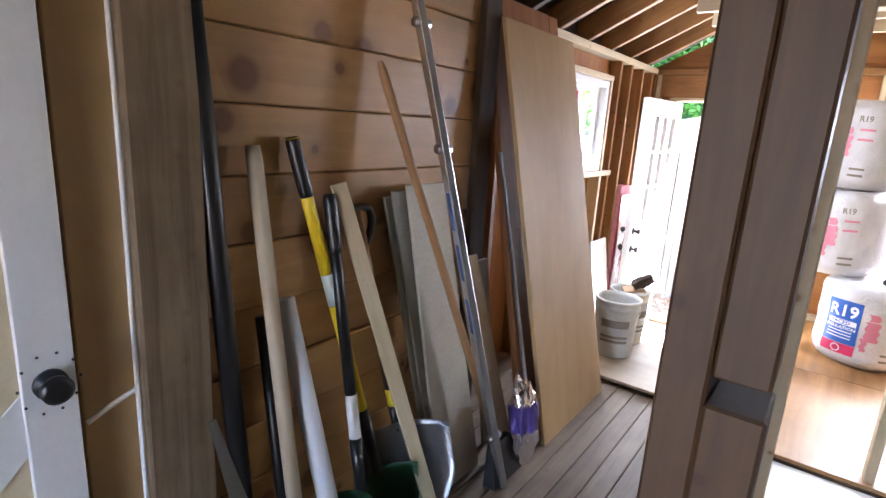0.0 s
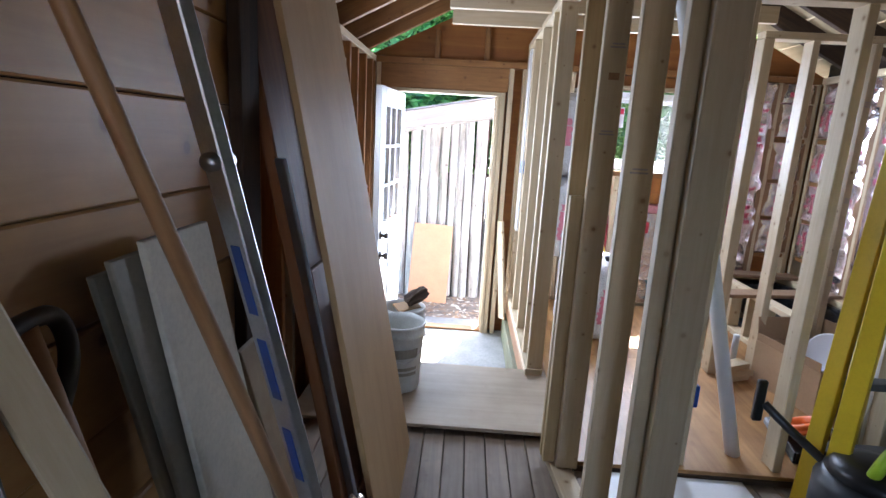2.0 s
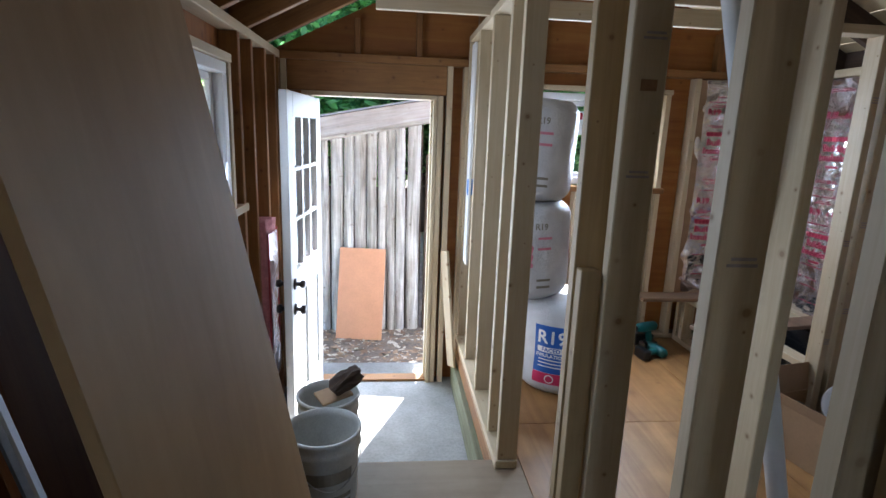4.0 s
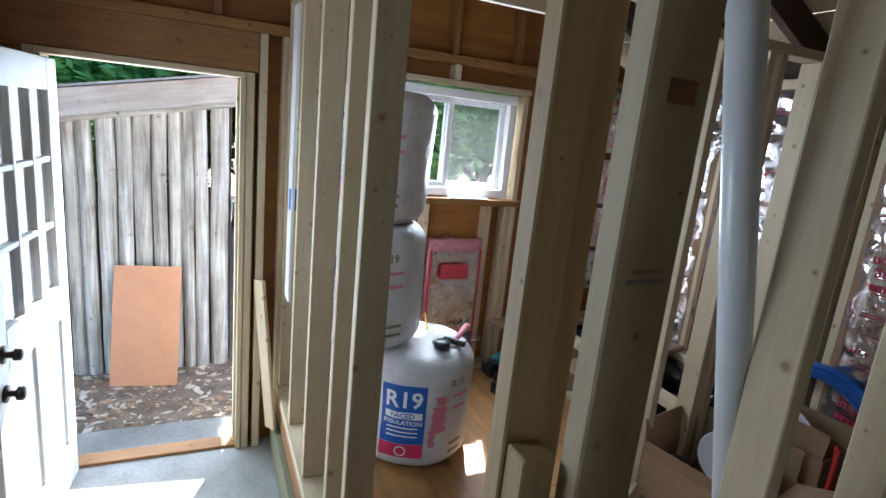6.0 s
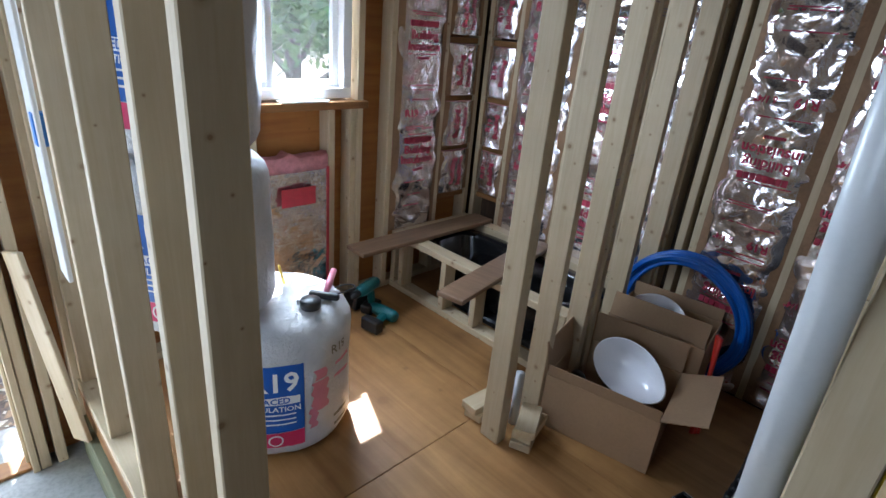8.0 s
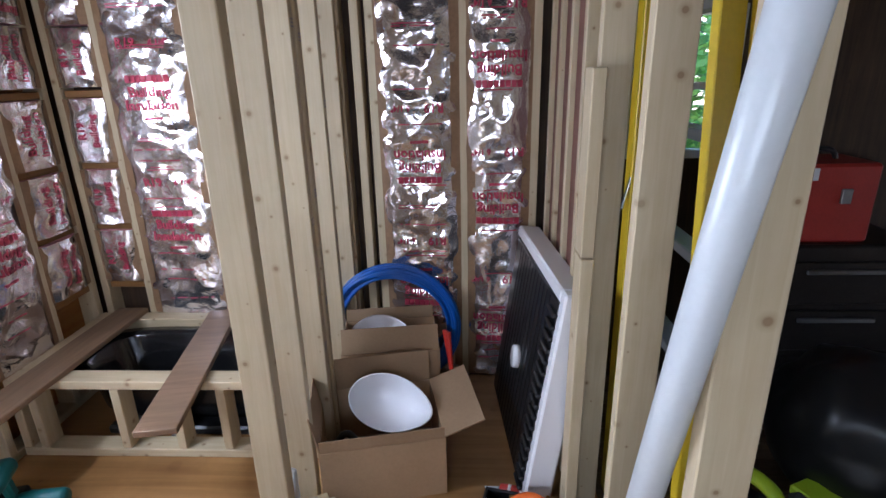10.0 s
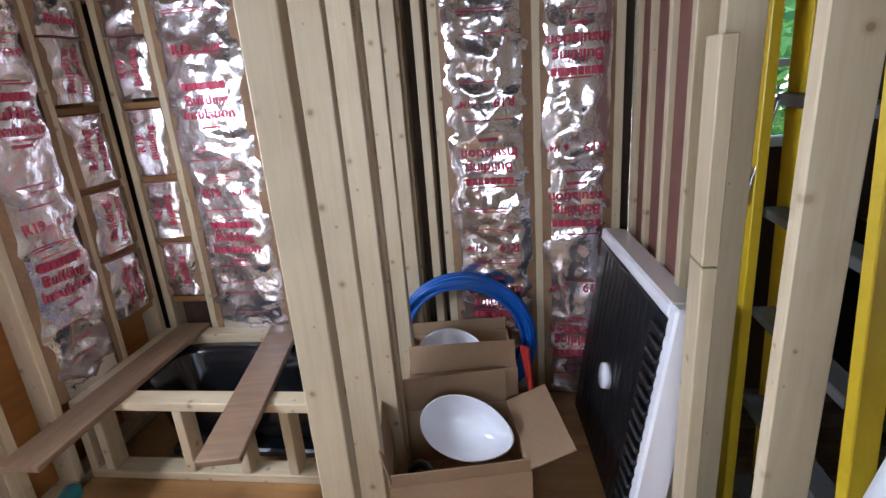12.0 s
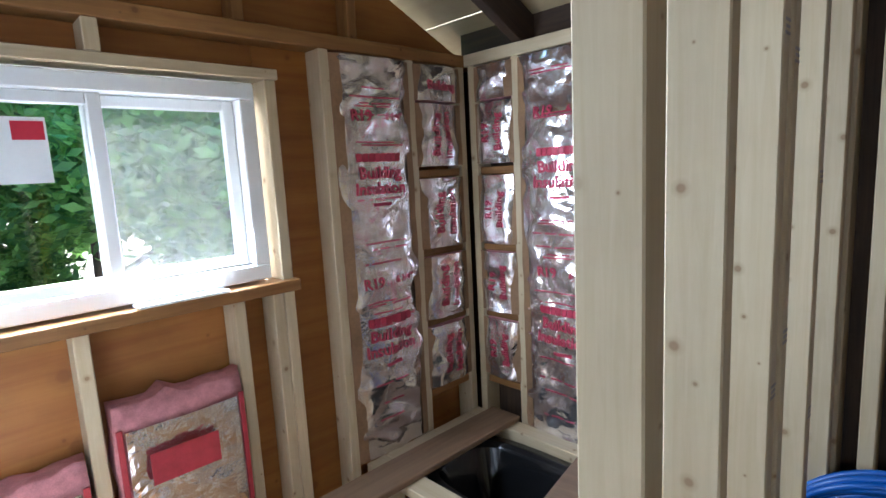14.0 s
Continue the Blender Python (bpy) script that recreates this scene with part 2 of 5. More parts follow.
wn_ = thing("wall_north", "plywood-sheathed stud wall with door and window openings", "wall", kind="structure")
Y0, Y1, Y2 = END, END + 0.09, END + 0.104
for x0, z0, x1, z1 in ((-1.30, -0.1, -1.03, 2.30), (-1.03, 2.06, -0.19, 2.30), (-0.19, -0.1, 0.46, 2.30), (0.46, -0.1, 1.40, 1.47), (0.46, 2.14, 1.40, 2.30), (1.40, -0.1, 2.40, 2.30)):
    slab("sheathing_panel", x0, Y1, z0, x1, Y2, z1, SHEATH["x" if x1 - x0 > 0.5 else "z"], wn_, 0.001)
for x0, x1, z0, z1 in ((-1.21, -1.172, 0, 2.25), (-1.08, -1.042, 0, 2.06), (-0.19, -0.152, 0, 2.06), (-0.13, -0.092, 0, 2.25), (-0.02, 0.018, 0, 2.25),
                       (0.36, 0.398, 0.35, 2.25), (0.41, 0.448, 0.35, 2.13), (1.392, 1.43, 0.35, 2.13), (1.598, 1.636, 0.35, 2.25), (1.985, 2.023, 0.35, 2.25), (2.272, 2.31, 0.35, 2.25),
                       (0.48, 0.518, 0.35, 1.45), (0.80, 0.838, 0.35, 1.45), (1.22, 1.258, 0.35, 1.45), (1.352, 1.39, 0.35, 1.45)):
    slab("stud", x0, Y0, z0, x1, Y1 - 0.001, z1, NEW["z"], wn_)
slab("door_header", -1.17, Y0 + 0.004, 2.062, -0.132, Y1 - 0.001, 2.248, TAN["x"], wn_)
slab("window_header", 0.45, Y0 - 0.002, 2.132, 1.44, Y1 - 0.001, 2.165, NEW["x"], wn_)
slab("header_block", 0.92, Y0, 2.166, 0.958, Y1 - 0.001, 2.249, NEW["z"], wn_)
slab("rough_sill", 0.45, Y0 - 0.03, 1.452, 1.44, Y1 - 0.001, 1.49, TAN["x"], wn_)
slab("top_plate", -1.30, Y0, 2.25, 2.40, Y1 - 0.001, 2.30, TAN["x"], wn_)
slab("bottom_plate", 0.10, Y0, 0.35, 2.30, Y1 - 0.001, 0.388, NEW["x"], wn_)

# added outside, out of view: white panels that bounce sun onto the shed
for x0, z0, x1, z1 in ((-1.32, -0.1, -1.05, 2.30), (-1.05, 2.08, -0.17, 2.30), (-0.17, -0.1, 0.47, 2.30), (0.47, -0.1, 1.39, 1.48), (0.47, 2.135, 1.39, 2.30), (1.39, -0.1, 2.42, 2.30)):
    slab("cladding_panel", x0, Y2 + 0.002, z0, x1, Y2 + 0.014, z1, WHITE, wn_, 0.001, "unseen white outer panel added to bounce sun onto the shed")

ww = thing("wall_west", "bare stud wall with a window opening", "wall", kind="structure")
X0, X1, X2 = WEST, WEST - 0.09, WEST - 0.104
for y0, z0, y1, z1 in ((1.7, -0.1, 2.74, 2.30), (2.74, -0.1, 3.66, 1.44), (2.74, 2.10, 3.66, 2.30), (3.66, -0.1, 4.87, 2.30)):
    slab("sheathing_panel", X2, y0, z0, X1, y1, z1, SHEATH["y" if y1 - y0 > 0.5 and z1 < 2 else "z"], ww, 0.001)
for y0, z0, z1 in ((1.75, 0, 2.25), (2.14, 0, 2.25), (2.55, 0, 2.25), (2.69, 0, 2.09), (3.67, 0, 2.09), (3.83, 0, 2.25), (4.07, 0, 2.25), (4.36, 0, 2.25), (4.62, 0, 2.25), (4.735, 0, 2.25), (3.18, 0, 1.41)):
    slab("stud", X1 + 0.001, y0, z0, X0, y0 + 0.038, z1, NEW["z"] if y0 in (2.69, 3.67) else TAN["z"], ww)
slab("window_header", X1 + 0.001, 2.70, 2.092, X0 + 0.004, 3.71, 2.13, NEW["y"], ww)
slab("rough_sill", X1 + 0.001, 2.70, 1.405, X0 + 0.012, 3.87, 1.443, NEW["y"], ww)
slab("top_plate", X1 + 0.001, 1.7, 2.252, X0, 4.779, 2.298, NEW["y"], ww)

we = thing("wall_east", "stud wall of the wet room packed with foil-faced insulation", "wall", kind="structure")
slab("sheathing_panel", EAST + 0.09, 2.5, -0.1, EAST + 0.104, 4.88, 2.30, OLD["z"], we, 0.001)
for y in (4.72, 4.49, 4.07, 3.66, 3.42, 3.335, 3.27, 2.87, 2.55):
    slab("stud", EAST, y, Z_ROOM, EAST + 0.089, y + 0.038, 2.25, NEW["z"], we)
slab("top_plate", EAST - 0.002, 2.5, 2.25, EAST + 0.089, 4.779, 2.30, NEW["y"], we)


part_wall = thing("wall_partition", "open stud partition of new lumber between hall and room", "wall", kind="structure")
XP = 0.005
HEAD = PLATE + 0.15
for x, y in ((0.161, 0.80), (0.126, 1.64), (0.088, 1.69), (0.052, 1.95), (0.036, 2.335), (-0.018, 2.418)):
    slab("stud", x, y, Z_PLANK + 0.04, x + 0.089, y + 0.038, HEAD, NEW["z"] if y < 2.4 else YELLOWISH, part_wall)
for y in (3.235, 3.47, 3.90, 4.32, 4.735):
    slab("stud", XP, y, Z_ROOM + 0.0395, XP + 0.089, y + 0.038, HEAD, NEW["z"], part_wall)
slab("bottom_plate", XP - 0.012, 3.225, Z_ROOM + 0.001, XP + 0.09, 4.779, Z_ROOM + 0.039, NEW["y"], part_wall)
stick("bottom_plate", (0.225, 0.70, Z_PLANK + 0.02), (0.045, 2.50, Z_PLANK + 0.02), 0.089, 0.037, NEW["z"], part_wall)
stick("top_plate", (0.235, 0.19, HEAD + 0.02), (0.05, 2.60, HEAD + 0.02), 0.095, 0.038, NEW["z"], part_wall)
slab("top_plate", XP - 0.001, 2.62, HEAD + 0.001, XP + 0.09, 4.779, HEAD + 0.04, NEW["y"], part_wall)
slab("cripple", -0.014, 2.3745, Z_PLANK + 0.04, 0.034, 2.417, 1.50, YELLOWISH, part_wall, label="tan cripple stud nailed to a post")
# old doubled post at the start, its near half cut short over a block
slab("stud", 0.147, 0.235, Z_PLANK, 0.1915, 0.323, HEAD, RAW, part_wall, label="older brown stud")
slab("stud", 0.1925, 0.238, 1.515, 0.241, 0.323, HEAD, RAW, part_wall, label="older brown stud")
slab("block", 0.1925, 0.222, Z_PLANK, 0.243, 0.300, 1.495, RAW, part_wall, label="dark brown block under the cut stud")
slab("fire_block", 0.17, 0.33, 1.25, 0.208, 0.798, 1.30, NEW["y"], part_wall)
slab("backing_strip", XP - 0.016, 4.40, 1.0, XP - 0.002, 4.52, PLATE + 0.1, WHITE, part_wall, label="white painted backing strip")

near_wall = thing("wall_south_room", "open stud wall on the near edge of the raised floor", "wall", kind="structure")
for x in (0.568, 0.985, 1.40, 1.60, 1.82, 2.05, 2.27):
    slab("stud", x, 2.425, Z_ROOM + 0.001, x + 0.038, 2.514, PLATE, NEW["z"], near_wall)
slab("top_plate", 0.122, 2.424, PLATE + 0.001, 2.309, 2.515, PLATE + 0.04, NEW["x"], near_wall)
for x0, x1 in ((1.64, 1.818), (1.86, 2.048), (2.09, 2.268)):
    slab("kraft_facing", x0, 2.46, Z_ROOM + 0.002, x1, 2.495, PLATE - 0.001, KRAFT, near_wall)
slab("nailer", 1.30, 2.516, Z_ROOM + 0.002, 1.39, 2.554, 1.36, NEW["z"], near_wall)
slab("nailer", 1.30, 2.516, 1.365, 1.39, 2.554, 1.88, NEW["z"], near_wall)
slab("back_panel", 1.62, 2.403, Z_PLANK, 2.40, 2.422, PLATE, OLD["z"], near_wall)

alcove = thing("wall_alcove", "short stud wall beside the bath alcove", "wall", kind="structure")
for x in (1.14, 1.40, 1.66, 1.73, 1.98, 2.265):
    slab("stud", x, 3.43, Z_ROOM + 0.001, x + (0.055 if x < 1.2 else 0.038), 3.52, PLATE + 0.06, NEW["z"], alcove)
slab("top_plate", 1.14, 3.429, PLATE + 0.061, 2.309, 3.521, PLATE + 0.10, NEW["x"], alcove)

STAMPINK = plain("stamp_ink", (0.40, 0.35, 0.34), 0.7, 0, 0.3, 60)


def grade_stamp(x, y, z, w, parent, lines=3):
    """Faded ink bars of a lumber grade stamp on a face that looks along -y."""
    for k in range(lines):
        inset = 0.12 * w * (k % 2)
        slab("stamp_bar", x - w / 2 + inset, y - 0.0012, z + 0.011 * k, x + w / 2 - 0.5 * inset, y - 0.0004, z + 0.011 * k + 0.0055, STAMPINK, parent, 0.0)


for x, z in ((1.679, 2.02), (1.679, 1.36), (1.679, 0.86), (1.749, 1.98), (1.749, 1.45), (1.749, 1.02), (1.999, 1.75), (1.999, 1.20)):
    grade_stamp(x, 3.43, z, 0.030, alcove)
for x, y, z in ((0.082, 2.335, 1.735), (0.088, 2.335, 2.04), (0.098, 1.95, 1.62)):
    grade_stamp(x, y, z, 0.055, part_wall, 2)
slab("paint_mark", 0.066, 2.3338, 1.93, 0.104, 2.3346, 1.955, plain("faded_orange_paint", (0.36, 0.20, 0.10), 0.7, 0, 0.4, 40), part_wall, 0.0)

# floors
room_floor = thing("floor_room", "raised plywood subfloor with visible sheet joints", "floor", kind="structure")
for x0, y0, x1, y1 in ((0.122, 2.395, 1.34, 3.60), (1.342, 2.395, 2.31, 3.60), (-0.008, 3.602, 1.34, 4.78), (1.342, 3.602, 2.31, 4.78), (-0.008, 3.302, 0.12, 3.60)):
    slab("sheet", x0, y0, Z_ROOM - 0.019, x1, y1, Z_ROOM, FLOORPLY, room_floor, 0.0015)
slab("rim_board", 0.122, 2.388, Z_PLANK - 0.05, 2.31, 2.425, Z_ROOM - 0.0195, OLD["x"], room_floor)
slab("joist_bed", 0.1225, 2.426, 0.0, 2.31, 4.78, Z_ROOM - 0.0195, OLD["x"], room_floor)
hall_ply = thing("floor_hall_sheet", "pale plywood sheet over the stepped hall floor", "floor", kind="structure")
slab("sheet", -1.2, 2.60, Z_ROOM - 0.018, 0.12, 3.30, Z_ROOM, PALEPLY, hall_ply, 0.0015)
slab("riser", -1.2, 2.70, -0.02, -0.01, 3.285, Z_ROOM - 0.0185, PALEPLY, hall_ply, 0.0015)
SILLGREEN = wood("treated_sill", (0.20, 0.21, 0.13), (0.34, 0.35, 0.23), "y", 40, 0.8, 0.2, 0.1, 0.5)
slab("sill_beam", -0.03, 3.29, 0.0, 0.12, 4.779, 0.20, SILLGREEN, hall_ply, label="greenish treated sill beam")
slab("rim", 0.0, 3.301, 0.201, 0.12, 4.779, Z_ROOM - 0.0195, TAN["y"], hall_ply)
earth = plain("leaf_litter_earth", (0.28, 0.215, 0.16), 0.95, 0, 0.6, 7.0, 0.8)
tagged(slab("ground", -70, -70, -0.4, 70, 70, -0.09, earth, None, 0.0), "bare earth littered with dead leaves", "ground", kind="structure")
tagged(slab("door_step", -1.10, 4.905, -0.11, -0.20, 5.20, -0.03, CONCRETE), "low concrete step outside the back door", "step", kind="structure")

old_wall = thing("wall_west_old", "wall of knotty horizontal pine boards", "wall", kind="structure")
for k in range(13):
    z = 0.265 + 0.185 * k
    j = 0.004 * math.sin(k * 2.7)
    if k == 3:
        slab("board", -1.03 + j, -2.6, z, -1.0 + j, 0.62 + 0.3 * math.sin(k), z + 0.182, BOARD, old_wall, 0.004)
        slab("board", -1.03 + j, 0.624 + 0.3 * math.sin(k), z, -1.0 + j, 1.72, z + 0.182, BOARD, old_wall, 0.004)
    else:
        slab("board", -1.03 + j, -2.6, z, -1.0 + j, 1.72, z + 0.182, BOARD, old_wall, 0.004)
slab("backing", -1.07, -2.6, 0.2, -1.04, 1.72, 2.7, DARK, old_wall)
slab("corner_post", -0.994, 1.58, 0.31, -0.962, 1.69, 2.45, OLD["z"], old_wall, label="dark weathered corner post")
slab("return_panel", -1.205, 1.722, 0.31, -1.0, 1.75, 2.45, OLD["z"], old_wall)

# plain walls that close the place behind the walker, round an unseen opening added for light
back = thing("wall_south", "plain dark walls closing the building behind the walker", "wall", kind="structure")
slab("panel", -1.3, -2.72, 0.2, -0.3, -2.65, 3.2, OLD["z"], back)
slab("panel", 0.6, -2.72, 0.2, 2.5, -2.65, 3.2, OLD["z"], back)
slab("panel", -0.3, -2.72, 2.25, 0.6, -2.65, 3.2, OLD["x"], back)
side = thing("wall_east_old", "dark board wall of the unfinished bay with a small window", "wall", kind="structure")
for y0, z0, y1, z1 in ((-2.65, 0.2, 1.66, 2.4), (1.66, 0.2, 2.14, 1.46), (1.66, 2.12, 2.14, 2.4), (2.14, 0.2, 2.49, 2.4)):
    slab("panel", 2.41, y0, z0, 2.45, y1, z1, OLD["z"], side)

# roof
SLOPE, MID = 0.5, 0.55
roof = thing("roof", "open gable roof with old rafters under boards", "roof", kind="structure")
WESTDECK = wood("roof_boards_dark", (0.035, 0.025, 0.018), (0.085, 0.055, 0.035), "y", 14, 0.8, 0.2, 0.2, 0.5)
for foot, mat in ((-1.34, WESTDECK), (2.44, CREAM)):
    top = Vector((MID, 0, 2.24 + SLOPE * abs(MID - foot)))
    low = Vector((foot, 0, 2.24))
    up = (top - low).normalized()
    nrm = Vector((-up.z, 0, up.x)) if up.x > 0 else Vector((up.z, 0, -up.x))
    if nrm.z < 0:
        nrm = -nrm
    for k in range(16):
        y = 4.50 - 0.43 * k
        a, b = low + up * -0.05 + nrm * 0.07, top + nrm * 0.07
        stick("rafter", a + Vector((0, y, 0)), b + Vector((0, y, 0)), 0.045, 0.135, OLD["z"] if foot > 0 or k > 4 else TAN["z"], roof)
    ln = (top - low).length + 0.5
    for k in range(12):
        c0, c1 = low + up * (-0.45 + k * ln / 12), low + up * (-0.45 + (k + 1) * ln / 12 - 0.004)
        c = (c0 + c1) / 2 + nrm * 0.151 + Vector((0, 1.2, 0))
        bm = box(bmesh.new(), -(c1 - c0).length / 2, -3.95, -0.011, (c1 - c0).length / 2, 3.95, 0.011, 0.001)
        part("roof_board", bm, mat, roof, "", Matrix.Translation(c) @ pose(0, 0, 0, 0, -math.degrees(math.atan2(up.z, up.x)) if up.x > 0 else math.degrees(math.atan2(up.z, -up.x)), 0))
slab("ridge_board", MID - 0.035, -2.74, 3.16, MID + 0.035, 5.14, 3.35, OLD["y"], roof)
slab("ridge_cap", MID - 0.15, -2.75, 3.352, MID + 0.15, 5.15, 3.366, OLD["y"], roof)
for y in (4.08, 3.64, 3.21):
    slab("collar_tie", -0.58, y - 0.06, 2.42, 1.27, y - 0.022, 2.51, NEW["x"], roof)
slab("frieze_block", -1.335, -2.65, 2.299, -1.305, 4.88, 2.46, OLD["y"], roof)
slab("frieze_block", 2.405, -2.65, 2.301, 2.435, 4.88, 2.46, OLD["y"], roof)
gable = thing("wall_gable", "plywood gable end above the plate with short studs", "wall", kind="structure")
bm = bmesh.new()
tri_z = 2.24 + SLOPE * (MID + 1.30)
front = [bm.verts.new(c) for c in ((-1.30, 4.872, 2.302), (2.40, 4.872, 2.302), (MID, 4.872, tri_z + 0.02))]
rear = [bm.verts.new((v.co.x, 4.885, v.co.z)) for v in front]
bm.faces.new(front)
bm.faces.new(rear[::-1])
for k in range(3):
    bm.faces.new((front[k], rear[k], rear[(k + 1) % 3], front[(k + 1) % 3]))
part("sheathing_panel", bm, SHEATH["x"], gable)
for x in (-0.74, -0.34, 0.07, 0.48, 0.90, 1.32, 1.74):
    h = 2.24 + SLOPE * (MID + 1.34 - abs(x + 0.019 - MID)) - 0.03
    slab("stud", x, 4.80, 2.301, x + 0.038, 4.871, h, TAN["z"], gable)

# ---------------------------------------------------------------- doors and windows
GLASS, gt, gb = nodes_of("window_glass")
gb.inputs["Transmission Weight"].default_value, gb.inputs["Roughness"].default_value, gb.inputs["IOR"].default_value = 1.0, 0.0, 1.45
gb.inputs["Base Color"].default_value = (0.96, 0.98, 0.97, 1)
RED = plain("red_ink", (0.55, 0.02, 0.05), 0.5, 0, 0.1)
PAPER = plain("paper_white", (0.80, 0.80, 0.80), 0.7, 0, 0.04)


def pane(name, x0, y0, z0, x1, y1, z1, parent):
    ob = slab(name, x0, y0, z0, x1, y1, z1, GLASS, parent, 0.0)
    ob.visible_shadow = False
    return ob


def sliding_window(name, label, u0, u1, z0, z1, y_in, at, screen_right):
    """A white vinyl slider; u runs along the wall, y through it."""
    w = thing(name, label, "window", kind="structure", at=at)
    d0, d1 = y_in, y_in + 0.085
    for a, b, c, d in ((u0, z0, u1, z0 + 0.05), (u0, z1 - 0.05, u1, z1), (u0, z0 + 0.05, u0 + 0.05, z1 - 0.05), (u1 - 0.05, z0 + 0.05, u1, z1 - 0.05)):
        slab("frame", a, d0, b, c, d1, d, VINYL, w, 0.004)
    mid = (u0 + u1) / 2
    for k, (a, b) in enumerate(((u0 + 0.051, mid + 0.02), (mid - 0.02, u1 - 0.051))):
        yy = d0 + 0.012 + 0.034 * (k if screen_right else 1 - k)
        sash = slab("sash", a, yy, z0 + 0.051, a + 0.034, yy + 0.03, z1 - 0.051, VINYL, w, 0.003)
        slab("sash_stile", b - 0.034, yy, z0 + 0.051, b, yy + 0.03, z1 - 0.051, VINYL, w, 0.003)
        slab("sash_rail", a + 0.0345, yy, z0 + 0.051, b - 0.0345, yy + 0.03, z0 + 0.083, VINYL, w, 0.003)
        slab("sash_rail", a + 0.0345, yy, z1 - 0.083, b - 0.0345, yy + 0.03, z1 - 0.051, VINYL, w, 0.003)
        pane("pane", a + 0.03, yy + 0.012, z0 + 0.08, b - 0.03, yy + 0.016, z1 - 0.08, w)
    return w


SCREEN, st_, sb_ = nodes_of("insect_screen")
sb_.inputs["Base Color"].default_value, sb_.inputs["Roughness"].default_value = (0.35, 0.36, 0.36, 1), 0.7
sb_.inputs["Alpha"].default_value = 0.22
w2 = sliding_window("window_1", "white vinyl sliding window with a maker's paper still stuck on the glass", 0.49, 1.362, 1.50, 2.118, 4.795, None, True)
mesh_ = slab("insect_screen", 0.95, 4.872, 1.55, 1.312, 4.873, 2.07, SCREEN, w2, 0.0, "grey insect screen")
st1 = slab("sticker", 0.68, 4.803, 1.84, 0.82, 4.8045, 2.0, PAPER, w2, 0.0, "white paper sticker with a red corner")
slab("sticker_mark", 0.75, 4.8015, 1.945, 0.815, 4.8025, 1.99, RED, w2, 0.0)
slab("inner_sill_strip", 0.95, 4.74, 1.491, 1.2, 4.80, 1.50, VINYL, w2, 0.002, "loose strip of white trim")
w1 = sliding_window("window_2", "white vinyl sliding window in the bare stud wall", 2.745, 3.655, 1.447, 2.088, 0.0, pose(WEST - 0.005, 0, 0, 0, 0, 90) @ pose(0, 0, 0), True)
slab("sticker", 2.98, 0.004, 1.78, 3.13, 0.0055, 2.0, PAPER, w1, 0.0, "white paper sticker with a red corner")
slab("sticker_mark", 3.05, 0.002, 1.92, 3.12, 0.003, 1.98, RED, w1, 0.0)
w3 = thing("window_3", "small window with a white cross bar", "window", kind="structure")
for a, b, c, d in ((1.66, 1.46, 2.14, 1.50), (1.66, 2.08, 2.14, 2.12), (1.66, 1.50, 1.70, 2.08), (2.10, 1.50, 2.14, 2.08), (1.70, 1.77, 2.10, 1.80)):
    slab("frame", 2.40, a, b, 2.455, c, d, VINYL, w3, 0.003)
pane("pane", 2.43, 1.70, 1.50, 2.434, 2.10, 2.08, w3)

jamb = thing("door_frame", "new pine door frame in the back wall", "door frame", kind="structure")
slab("jamb", -0.218, 4.775, 0.0, -0.192, 4.90, 2.03, NEW["z"], jamb)
slab("jamb", -1.04, 4.775, 0.0, -1.014, 4.90, 2.03, NEW["z"], jamb)
slab("head", -1.04, 4.775, 2.031, -0.192, 4.90, 2.06, NEW["x"], jamb)
slab("stop", -0.232, 4.84, 0.0, -0.2185, 4.90, 2.03, NEW["z"], jamb)
slab("threshold", -1.013, 4.80, 0.001, -0.219, 4.90, 0.018, TAN["x"], jamb)
door = thing("door_1", "white half-glazed door standing open against the hall wall", "door", kind="structure", at=pose(-1.005, 4.775, 0.01, 0, 0, -95))
W, HH, T = 0.76, 2.0, 0.044
for a, b, c, d in ((0, 0, 0.11, HH), (W - 0.11, 0, W, HH), (0.1105, 0, W - 0.1105, 0.22), (0.1105, 0.86, W - 0.1105, 1.02), (0.1105, HH - 0.13, W - 0.1105, HH)):
    slab("rail" if c - a > 0.2 else "stile", a, 0, b, c, T, d, WHITE, door, 0.003)
for a, b in ((0.111, W / 2 - 0.03), (W / 2 + 0.03, W - 0.111)):
    slab("panel", a, 0.010, 0.221, b, T - 0.010, 0.859, WHITE, door, 0.006)
slab("mullion", W / 2 - 0.0295, 0, 0.2205, W / 2 + 0.0295, T, 0.8595, WHITE, door, 0.003)
for k in (1, 2):
    x = 0.11 + k * (W - 0.22) / 3
    slab("glazing_bar", x - 0.011, 0.002, 1.021, x + 0.011, T - 0.002, HH - 0.131, WHITE, door, 0.003)
    z = 1.02 + k * (HH - 1.15) / 3
    for q in range(3):
        xa = 0.11 + q * (W - 0.22) / 3
        slab("glazing_bar", xa + 0.012, 0.003, z - 0.011, xa + (W - 0.22) / 3 - 0.012, T - 0.003, z + 0.011, WHITE, door, 0.003)
pane("pane", 0.108, T / 2 - 0.002, 1.018, W - 0.108, T / 2 + 0.002, HH - 0.128, door)
STEEL = plain("dull_steel", (0.45, 0.45, 0.46), 0.35, 1.0, 0.15)
DKSTEEL = plain("dark_bronze_metal", (0.06, 0.05, 0.045), 0.4, 0.8, 0.2)
